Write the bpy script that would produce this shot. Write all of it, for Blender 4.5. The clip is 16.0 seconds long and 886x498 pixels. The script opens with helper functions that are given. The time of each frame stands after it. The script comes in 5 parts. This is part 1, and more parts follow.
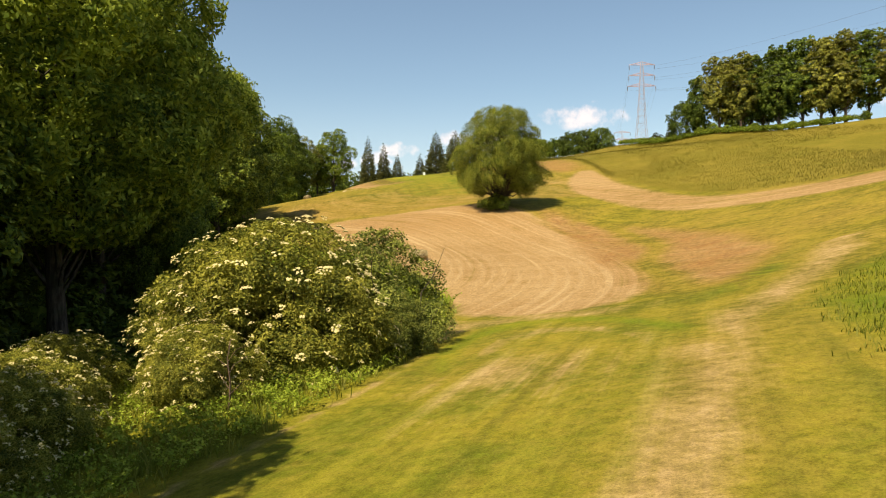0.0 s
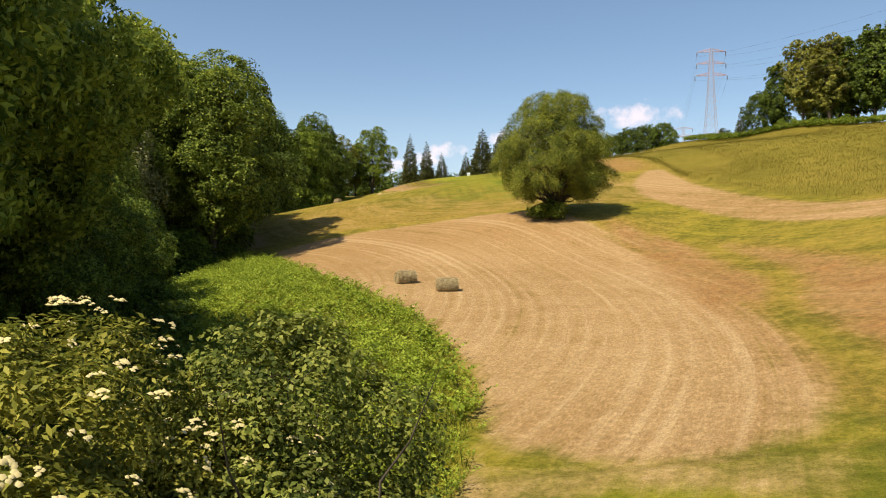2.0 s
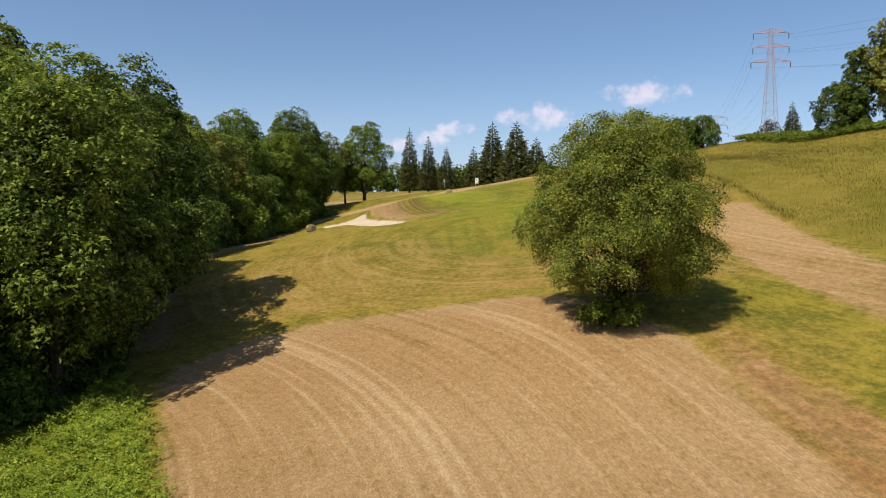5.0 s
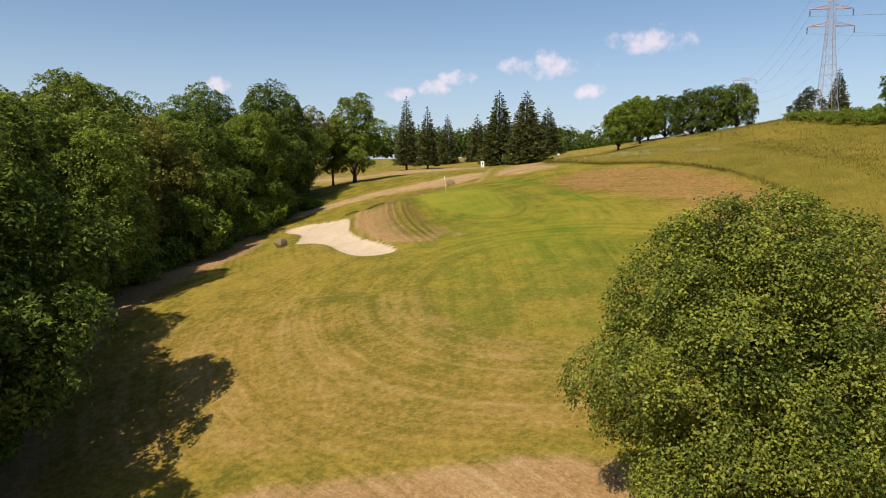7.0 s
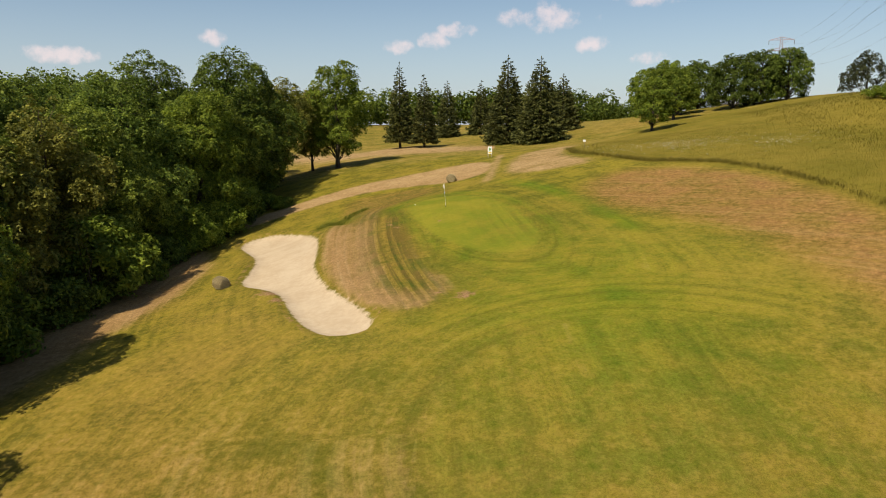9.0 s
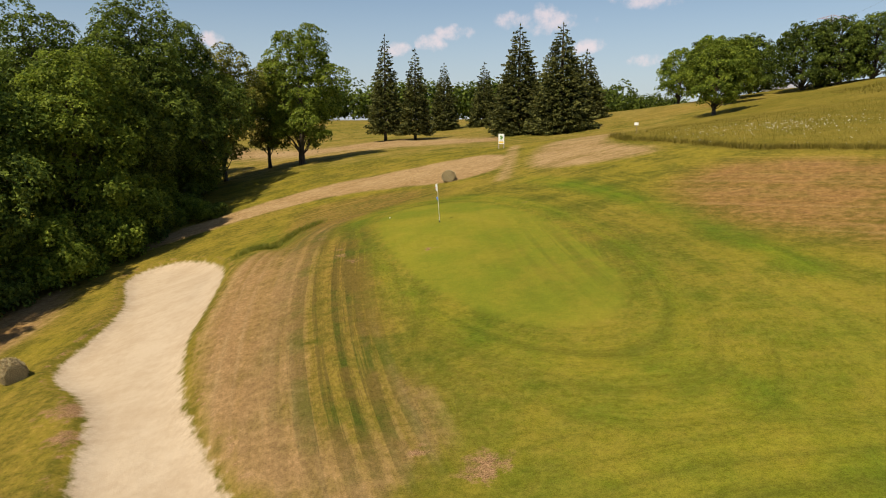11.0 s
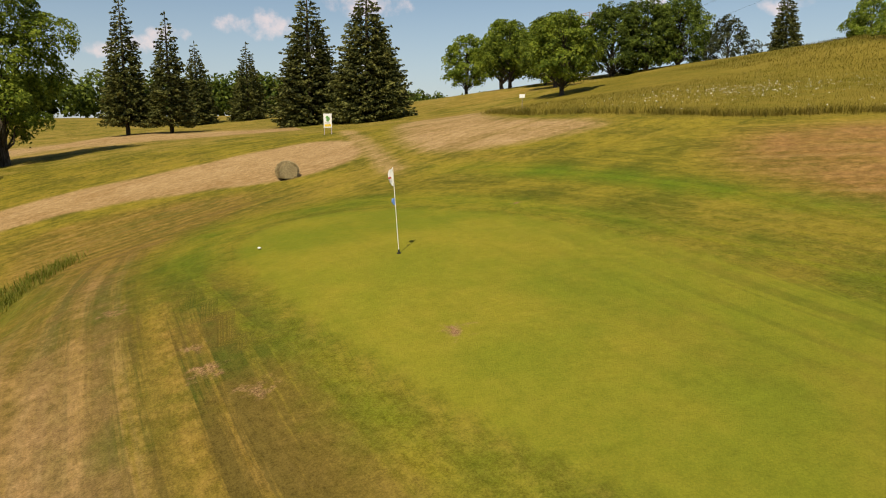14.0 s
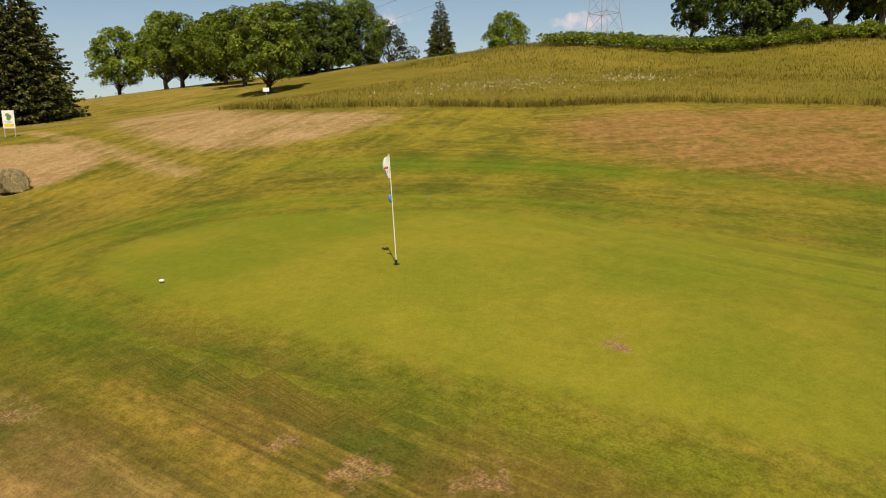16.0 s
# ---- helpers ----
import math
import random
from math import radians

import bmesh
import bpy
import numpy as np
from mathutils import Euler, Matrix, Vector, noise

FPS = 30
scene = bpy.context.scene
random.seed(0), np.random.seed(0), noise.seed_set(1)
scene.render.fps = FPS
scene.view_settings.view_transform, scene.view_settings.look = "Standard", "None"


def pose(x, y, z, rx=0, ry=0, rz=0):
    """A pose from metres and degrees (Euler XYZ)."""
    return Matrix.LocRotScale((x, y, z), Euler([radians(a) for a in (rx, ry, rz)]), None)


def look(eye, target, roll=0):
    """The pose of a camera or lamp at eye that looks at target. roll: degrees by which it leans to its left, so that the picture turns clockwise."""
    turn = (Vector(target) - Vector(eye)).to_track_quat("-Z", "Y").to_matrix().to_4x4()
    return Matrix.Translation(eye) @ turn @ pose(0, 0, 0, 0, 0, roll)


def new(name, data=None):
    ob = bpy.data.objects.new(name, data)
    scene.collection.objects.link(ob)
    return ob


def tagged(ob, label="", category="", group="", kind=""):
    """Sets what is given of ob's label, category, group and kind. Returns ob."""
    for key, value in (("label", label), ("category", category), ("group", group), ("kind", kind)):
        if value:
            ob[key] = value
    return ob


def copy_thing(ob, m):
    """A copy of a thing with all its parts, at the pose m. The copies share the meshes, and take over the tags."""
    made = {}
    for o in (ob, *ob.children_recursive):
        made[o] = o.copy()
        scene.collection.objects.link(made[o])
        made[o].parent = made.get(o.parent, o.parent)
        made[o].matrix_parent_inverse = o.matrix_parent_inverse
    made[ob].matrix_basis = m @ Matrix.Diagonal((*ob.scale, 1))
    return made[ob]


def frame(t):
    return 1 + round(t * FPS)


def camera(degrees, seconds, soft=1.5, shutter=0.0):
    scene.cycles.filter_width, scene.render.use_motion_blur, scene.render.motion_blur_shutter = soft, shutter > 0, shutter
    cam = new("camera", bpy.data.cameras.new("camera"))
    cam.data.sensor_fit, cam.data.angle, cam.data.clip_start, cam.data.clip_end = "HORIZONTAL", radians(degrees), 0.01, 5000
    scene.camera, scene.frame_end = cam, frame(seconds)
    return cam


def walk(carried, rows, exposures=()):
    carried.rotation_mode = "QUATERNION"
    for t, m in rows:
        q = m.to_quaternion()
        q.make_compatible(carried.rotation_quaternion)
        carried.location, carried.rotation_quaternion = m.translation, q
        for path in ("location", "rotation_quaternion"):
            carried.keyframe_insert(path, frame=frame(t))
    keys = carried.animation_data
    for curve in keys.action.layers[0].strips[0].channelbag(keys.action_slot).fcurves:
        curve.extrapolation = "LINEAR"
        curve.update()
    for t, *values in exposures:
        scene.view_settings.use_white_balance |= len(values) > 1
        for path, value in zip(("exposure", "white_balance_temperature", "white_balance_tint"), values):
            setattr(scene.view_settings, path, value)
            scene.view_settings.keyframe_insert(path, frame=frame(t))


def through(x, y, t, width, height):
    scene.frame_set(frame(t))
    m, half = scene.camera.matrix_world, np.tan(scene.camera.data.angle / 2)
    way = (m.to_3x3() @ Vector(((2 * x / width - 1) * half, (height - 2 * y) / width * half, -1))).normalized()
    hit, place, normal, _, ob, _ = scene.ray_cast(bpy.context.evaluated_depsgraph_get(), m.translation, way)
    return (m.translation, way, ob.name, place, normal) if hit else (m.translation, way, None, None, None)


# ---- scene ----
cam = camera(63.9, 16.0, soft=1.05)
METRES, EYE, TILT, LEAN, TURN = 133.0, 4.5, -0.5, 0.0, 0.0
ROWS = [
    (0.0, 0.0, 0.0, 0.0, -0.0, 0.0, -0.0),
    (0.5, 0.0021, 0.021, 0.0029, 1.29, 0.01, -0.04),
    (1.0, 0.0037, 0.0458, 0.0059, 2.63, 0.01, -0.06),
    (1.5, 0.0047, 0.0719, 0.0088, 3.41, -0.02, -0.13),
    (2.0, 0.0052, 0.1, 0.0114, 3.96, -0.01, -0.15),
    (2.5, 0.0049, 0.1297, 0.016, 4.31, 0.01, -0.16),
    (3.0, 0.004, 0.1582, 0.0256, 4.37, 0.02, -0.15),
    (3.5, 0.0027, 0.1882, 0.0354, 4.39, -0.0, -0.16),
    (6.0, -0.006, 0.3451, 0.092, 4.66, -3.6, -0.03),
    (6.5, -0.0082, 0.3761, 0.104, 4.68, -4.54, -0.05),
    (7.0, -0.011, 0.409, 0.1169, 4.68, -5.64, -0.08),
    (7.5, -0.014, 0.442, 0.1296, 4.67, -6.83, -0.13),
    (8.0, -0.0166, 0.4753, 0.1408, 4.67, -8.16, -0.02),
    (8.5, -0.0198, 0.5152, 0.1517, 4.64, -9.2, 0.01),
    (11.0, -0.0364, 0.7495, 0.1368, 4.41, -9.04, -0.07),
    (11.5, -0.0406, 0.7918, 0.1339, 2.79, -8.95, -0.06),
    (12.0, -0.0474, 0.8258, 0.1297, -0.81, -8.83, 0.02),
    (12.5, -0.0561, 0.8508, 0.1267, -3.44, -8.74, 0.05),
    (13.0, -0.0659, 0.8702, 0.1251, -7.34, -8.69, 0.19),
    (13.5, -0.076, 0.8861, 0.1242, -11.68, -8.67, 0.39),
    (14.0, -0.087, 0.9007, 0.1234, -16.89, -8.64, 0.6),
    (14.5, -0.0975, 0.914, 0.1225, -22.82, -8.62, 0.88),
    (15.0, -0.1077, 0.9265, 0.1218, -30.25, -8.63, 1.23),
    (15.5, -0.1161, 0.9379, 0.1211, -37.81, -8.7, 1.6),
    (16.0, -0.1228, 0.9494, 0.1208, -45.8, -8.85, 1.98),
]
walk(cam, [(t, pose(0, 0, EYE, TILT, LEAN, TURN) @ pose(METRES * x, METRES * y, METRES * z, 90 + pitch, roll, yaw)) for t, x, y, z, yaw, pitch, roll in ROWS],
     exposures=[(0.0, 0.57, 7500, 4), (1.5, 0.51, 7000, 6), (2.5, 0.38, 6500, 9), (3.5, 0.25, 6150, 10), (6.0, 0.11, 6050, 10), (7.0, 0.14, 6400, 10), (8.5, 0.03, 6850, 7), (11.0, -0.03, 6850, 9), (16.0, -0.04, 7300, 7)])

# ---- light ----
SUN_FROM = 217.0      # compass turn of the sun from +y towards +x, degrees
SUN_HIGH = 54.5
sun = new("sun", bpy.data.lights.new("sun", "SUN"))
sun.data.energy, sun.data.angle, sun.data.color = 5.3, radians(0.55), (1.0, 0.91, 0.74)
away = Vector((math.sin(radians(SUN_FROM)) * math.cos(radians(SUN_HIGH)), math.cos(radians(SUN_FROM)) * math.cos(radians(SUN_HIGH)), math.sin(radians(SUN_HIGH))))
sun.matrix_world = look(away * 200, (0, 0, 0))

world = bpy.data.worlds.new("sky")
scene.world = world
world.use_nodes = True
wn, wl = world.node_tree.nodes, world.node_tree.links
wn.clear()
w_out = wn.new("ShaderNodeOutputWorld")
w_bg = wn.new("ShaderNodeBackground")
w_sky = wn.new("ShaderNodeTexSky")
w_sky.sky_type, w_sky.sun_disc = "NISHITA", False
w_sky.sun_elevation, w_sky.sun_rotation = radians(SUN_HIGH), radians(SUN_FROM)
w_sky.altitude, w_sky.air_density, w_sky.dust_density, w_sky.ozone_density = 400, 1.0, 1.1, 2.2
w_bg.inputs["Strength"].default_value = 0.108

# fair-weather clouds: soft noisy puffs in a few directions of the sky
w_co = wn.new("ShaderNodeTexCoord")
w_noise = wn.new("ShaderNodeTexNoise")
w_noise.inputs["Scale"].default_value, w_noise.inputs["Detail"].default_value, w_noise.inputs["Roughness"].default_value = 34, 6, 0.6
wl.new(w_co.outputs["Generated"], w_noise.inputs["Vector"])


def w_math(op, a, b=None):
    n = wn.new("ShaderNodeMath")
    n.operation = op
    for i, v in enumerate((a, b)):
        if v is None:
            continue
        if isinstance(v, (int, float)):
            n.inputs[i].default_value = v
        else:
            wl.new(v, n.inputs[i])
    return n.outputs[0]


def puff(yaw, high, wide, tall):
    """How near a direction lies to the middle of a cloud: 1 in the middle, 0 outside. Angles in degrees, yaw to the right of +y."""
    y, e = radians(yaw), radians(high)
    mid = Vector((math.sin(y) * math.cos(e), math.cos(y) * math.cos(e), math.sin(e)))
    side = Vector((math.cos(y), -math.sin(y), 0))
    up = side.cross(mid)
    parts = []
    for axis, size in ((side, wide), (up, tall)):
        d = wn.new("ShaderNodeVectorMath")
        d.operation = "DOT_PRODUCT"
        wl.new(w_co.outputs["Generated"], d.inputs[0])
        d.inputs[1].default_value = axis / math.radians(size)
        shift = w_math("SUBTRACT", d.outputs["Value"], 0.0)
        parts.append(w_math("MULTIPLY", shift, shift))
    ahead = wn.new("ShaderNodeVectorMath")
    ahead.operation = "DOT_PRODUCT"
    wl.new(w_co.outputs["Generated"], ahead.inputs[0])
    ahead.inputs[1].default_value = mid
    front = w_math("GREATER_THAN", ahead.outputs["Value"], 0.5)
    r = w_math("ADD", parts[0], parts[1])
    return w_math("MULTIPLY", w_math("MAXIMUM", w_math("SUBTRACT", 1.0, r), 0.0), front)


CLOUDS = [
    (11.4, 9.9, 4.2, 1.3), (3.4, 8.3, 4.5, 1.4), (-3.5, 7.4, 2.0, 0.8), (-5.3, 6.6, 1.5, 0.9), (-8.1, 6.2, 1.4, 0.8), (-22.0, 6.5, 1.4, 0.9),
    (6.6, 6.3, 1.9, 0.9), (11.1, 5.1, 1.9, 0.7), (56.3, 8.1, 2.8, 0.9), (42.0, 8.9, 2.4, 1.0), (-32.4, 5.0, 3.2, 0.8), (33.0, 9.5, 2.0, 0.7),
]
cover = 0.0
for c in CLOUDS:
    cover = w_math("MAXIMUM", puff(*c), cover)
w_edge = w_math("ADD", w_math("MULTIPLY", cover, 0.95), w_math("MULTIPLY", w_math("SUBTRACT", w_noise.outputs["Fac"], 0.575), w_math("MULTIPLY", w_math("MINIMUM", w_math("MULTIPLY", cover, 4.0), 1.0), 2.6)))
w_fac = wn.new("ShaderNodeMapRange")
w_fac.interpolation_type = "SMOOTHSTEP"
w_fac.inputs["From Min"].default_value, w_fac.inputs["From Max"].default_value, w_fac.inputs["To Max"].default_value = 0.12, 1.0, 0.62
wl.new(w_edge, w_fac.inputs["Value"])
w_mix = wn.new("ShaderNodeMix")
w_mix.data_type = "RGBA"
wl.new(w_fac.outputs[0], w_mix.inputs["Factor"])
w_mix.inputs["B"].default_value = (9.4, 7.7, 7.9, 1)
w_up = wn.new("ShaderNodeSeparateXYZ")
wl.new(w_co.outputs["Generated"], w_up.inputs[0])
w_low = wn.new("ShaderNodeMapRange")
w_low.interpolation_type = "SMOOTHSTEP"
w_low.inputs["From Min"].default_value, w_low.inputs["From Max"].default_value, w_low.inputs["To Min"].default_value, w_low.inputs["To Max"].default_value = -0.02, 0.22, 0.50, 0.0
wl.new(w_up.outputs["Z"], w_low.inputs["Value"])
w_haze = wn.new("ShaderNodeMix")
w_haze.data_type = "RGBA"
wl.new(w_low.outputs[0], w_haze.inputs["Factor"])
wl.new(w_sky.outputs[0], w_haze.inputs["A"])
w_haze.inputs["B"].default_value = (5.0, 5.65, 7.2, 1)
wl.new(w_haze.outputs["Result"], w_mix.inputs["A"])
wl.new(w_mix.outputs["Result"], w_bg.inputs["Color"])
wl.new(w_bg.outputs[0], w_out.inputs[0])

# ---- materials ----
class Nodes:
    """A small helper to write node materials in few lines."""

    def __init__(self, name):
        self.mat = bpy.data.materials.new(name)
        self.mat.use_nodes = True
        self.tree = self.mat.node_tree
        self.bsdf = self.tree.nodes["Principled BSDF"]
        self.out = self.tree.nodes["Material Output"]

    def put(self, socket, value):
        if isinstance(value, bpy.types.NodeSocket):
            self.tree.links.new(value, socket)
        else:
            socket.default_value = (*value, 1) if isinstance(value, tuple) and len(value) == 3 and socket.type == "RGBA" else value

    def node(self, kind, **sockets):
        n = self.tree.nodes.new(kind)
        for key, value in sockets.items():
            self.put(n.inputs[key.replace("_", " ")], value)
        return n

    def coords(self):
        return self.node("ShaderNodeTexCoord").outputs["Object"]

    def noise(self, scale, detail=4.0, rough=0.55, where=None, stretch=None):
        where = where or self.coords()
        if stretch:
            m = self.node("ShaderNodeMapping")
            m.inputs["Scale"].default_value = stretch
            self.put(m.inputs["Vector"], where)
            where = m.outputs[0]
        return self.node("ShaderNodeTexNoise", Scale=scale, Detail=detail, Roughness=rough, Vector=where).outputs["Fac"]

    def ramp(self, value, low, high, a=0.0, b=1.0):
        n = self.node("ShaderNodeMapRange")
        n.interpolation_type = "SMOOTHSTEP"
        for i, v in enumerate((value, low, high, a, b)):
            self.put(n.inputs[i], v)
        return n.outputs[0]

    def calc(self, op, a, b=0.0):
        n = self.node("ShaderNodeMath")
        n.operation = op
        self.put(n.inputs[0], a)
        self.put(n.inputs[1], b)
        return n.outputs[0]

    def mix(self, fac, a, b, blend="MIX"):
        n = self.node("ShaderNodeMix")
        n.data_type, n.blend_type = "RGBA", blend
        self.put(n.inputs["Factor"], fac)
        self.put(n.inputs["A"], a)
        self.put(n.inputs["B"], b)
        return n.outputs["Result"]

    def attribute(self, name):
        n = self.node("ShaderNodeAttribute")
        n.attribute_name = name
        return n.outputs["Fac"]

    def bump(self, height, strength=0.3, distance=0.05):
        n = self.node("ShaderNodeBump", Height=height)
        n.inputs["Strength"].default_value, n.inputs["Distance"].default_value = strength, distance
        self.put(self.bsdf.inputs["Normal"], n.outputs[0])

    def done(self, colour, rough=0.8, metal=0.0, gloss=0.3):
        self.put(self.bsdf.inputs["Base Color"], colour)
        self.put(self.bsdf.inputs["Roughness"], rough)
        self.put(self.bsdf.inputs["Metallic"], metal)
        self.put(self.bsdf.inputs["Specular IOR Level"], gloss)
        return self.mat


def leaf_material(name, dark, mid, light, through=0.26, gloss=0.10, clump=0.9):
    """Leaves: colour varies from leaf to leaf, from branch to branch and from tree to tree, and light shines through them."""
    n = Nodes(name)
    island = n.node("ShaderNodeNewGeometry").outputs["Random Per Island"]
    tree = n.node("ShaderNodeObjectInfo").outputs["Random"]
    branch = n.noise(clump, 3.0)
    c = n.mix(n.ramp(branch, 0.32, 0.68), dark, mid)
    c = n.mix(n.ramp(n.calc("ADD", n.calc("MULTIPLY", island, 0.45), n.calc("MULTIPLY", branch, 0.75)), 0.42, 0.92), c, light)
    shade = n.calc("ADD", 0.8, n.calc("MULTIPLY", tree, 0.4))
    grey = n.node("ShaderNodeCombineColor", Red=shade, Green=shade, Blue=shade).outputs[0]
    c = n.mix(1.0, c, grey, "MULTIPLY")
    n.done(c, 0.55, gloss=gloss)
    t = n.node("ShaderNodeBsdfTranslucent", Color=n.mix(0.18, c, (0.30, 0.33, 0.03)))
    m = n.node("ShaderNodeMixShader", Fac=through)
    n.tree.links.new(n.bsdf.outputs[0], m.inputs[1])
    n.tree.links.new(t.outputs[0], m.inputs[2])
    n.tree.links.new(m.outputs[0], n.out.inputs["Surface"])
    return n.mat


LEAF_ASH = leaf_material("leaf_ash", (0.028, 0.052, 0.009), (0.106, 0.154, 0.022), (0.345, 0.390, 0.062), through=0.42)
# ash leaves again, brightened to put sunlight into the near crown's colour
LEAF_ASH_LIT = leaf_material("leaf_ash_lit", (0.038, 0.074, 0.013), (0.170, 0.235, 0.034), (0.430, 0.480, 0.080), through=0.50)
LEAF_LONE = leaf_material("leaf_maple", (0.046, 0.070, 0.012), (0.142, 0.168, 0.023), (0.310, 0.316, 0.050), clump=1.0, through=0.36)
# Oak and scrub leaves, kept dark also to deepen shade in the near wood.
LEAF_DARK = leaf_material("leaf_oak_and_shade", (0.019, 0.036, 0.007), (0.070, 0.114, 0.018), (0.230, 0.285, 0.046), through=0.38)
LEAF_SLOE = leaf_material("leaf_blackthorn", (0.045, 0.062, 0.012), (0.120, 0.145, 0.026), (0.310, 0.315, 0.070), through=0.34)
LEAF_PALE = leaf_material("leaf_willow", (0.090, 0.098, 0.040), (0.165, 0.170, 0.068), (0.270, 0.262, 0.112))
LEAF_OLIVE = leaf_material("leaf_olive", (0.070, 0.078, 0.015), (0.180, 0.178, 0.032), (0.345, 0.320, 0.060))
LEAF_BRIGHT = leaf_material("leaf_limetree", (0.044, 0.076, 0.010), (0.132, 0.192, 0.022), (0.330, 0.385, 0.052), through=0.44)
LEAF_ELDER = leaf_material("leaf_elder", (0.055, 0.072, 0.012), (0.190, 0.198, 0.028), (0.430, 0.385, 0.070), through=0.36)
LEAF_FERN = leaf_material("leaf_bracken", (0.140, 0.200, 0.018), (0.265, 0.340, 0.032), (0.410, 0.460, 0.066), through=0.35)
NEEDLE = leaf_material("needles", (0.024, 0.030, 0.009), (0.066, 0.073, 0.019), (0.165, 0.162, 0.046), through=0.10)
NEEDLE_PINE = leaf_material("pine_needles", (0.020, 0.027, 0.012), (0.052, 0.062, 0.026), (0.120, 0.126, 0.052), through=0.08)
BLADE_MEADOW = leaf_material("meadow_blades", (0.155, 0.128, 0.020), (0.195, 0.156, 0.028), (0.265, 0.205, 0.050), through=0.62)
BLADE_ROUGH = leaf_material("rough_blades", (0.095, 0.120, 0.013), (0.150, 0.170, 0.020), (0.250, 0.230, 0.045), through=0.45)


def bark_material(name, dark, light):
    n = Nodes(name)
    grain = n.noise(9.0, 5.0, 0.65, stretch=(1, 1, 0.18))
    c = n.mix(n.ramp(grain, 0.35, 0.65), dark, light)
    c = n.mix(n.ramp(n.noise(1.3), 0.5, 0.7, 0.0, 0.5), c, (0.05, 0.065, 0.03))
    n.bump(grain, 0.8, 0.04)
    return n.done(c, 0.9, gloss=0.1)


BARK = bark_material("bark", (0.035, 0.027, 0.020), (0.105, 0.085, 0.065))
BARK_PALE = bark_material("bark_pine", (0.085, 0.055, 0.038), (0.210, 0.140, 0.095))


def plain_material(name, colour, rough=0.6, metal=0.0, vary=0.15, scale=6.0):
    n = Nodes(name)
    f = n.noise(scale, 4.0)
    lo = tuple(v * (1 - vary) for v in colour)
    hi = tuple(min(1.0, v * (1 + vary)) for v in colour)
    n.bump(n.noise(scale * 12), 0.15, 0.005)
    return n.done(n.mix(n.ramp(f, 0.3, 0.7), lo, hi), n.ramp(f, 0.2, 0.8, rough * 0.85, min(1.0, rough * 1.15)), metal)


WHITE = plain_material("white_paint", (0.78, 0.78, 0.76), 0.5, vary=0.06)
GALVANISED = plain_material("galvanised_steel", (0.44, 0.39, 0.44), 0.55, 0.2)
RED_STEEL = plain_material("faded_red_steel", (0.48, 0.34, 0.37), 0.6, 0.1)
GLASS_BROWN = plain_material("insulator_glass", (0.10, 0.09, 0.09), 0.25)
CABLE = plain_material("aluminium_cable", (0.14, 0.14, 0.15), 0.5, 0.6)
GREEN_PRINT = plain_material("green_print", (0.16, 0.34, 0.10), 0.5)
YELLOW_PRINT = plain_material("yellow_print", (0.80, 0.55, 0.06), 0.5)
RED_PRINT = plain_material("red_print", (0.55, 0.05, 0.05), 0.7)
BLUE_CLOTH = plain_material("blue_cloth", (0.16, 0.30, 0.72), 0.7)
BLACK = plain_material("black_cup", (0.02, 0.02, 0.02), 0.8)
SHEET_METAL = plain_material("grey_sheet_roof", (0.34, 0.34, 0.36), 0.5)
PLASTER = plain_material("grey_plaster", (0.45, 0.43, 0.40), 0.9)
POST_WOOD = plain_material("weathered_wood", (0.24, 0.20, 0.15), 0.85, scale=14)
FLOWER = plain_material("cream_flower", (0.52, 0.43, 0.20), 0.7, vary=0.12, scale=3)
DAISY = plain_material("white_flower", (0.80, 0.79, 0.70), 0.7, vary=0.08, scale=3)


def hay_material():
    n = Nodes("rolled_hay")
    strands = n.noise(22.0, 6.0, 0.7, stretch=(0.25, 1, 1))
    c = n.mix(n.ramp(strands, 0.35, 0.68), (0.320, 0.250, 0.135), (0.640, 0.520, 0.300))
    c = n.mix(n.ramp(n.noise(2.2), 0.45, 0.7, 0.0, 0.55), c, (0.300, 0.235, 0.130))
    n.bump(strands, 0.9, 0.05)
    return n.done(c, 0.95, gloss=0.1)


HAY = hay_material()


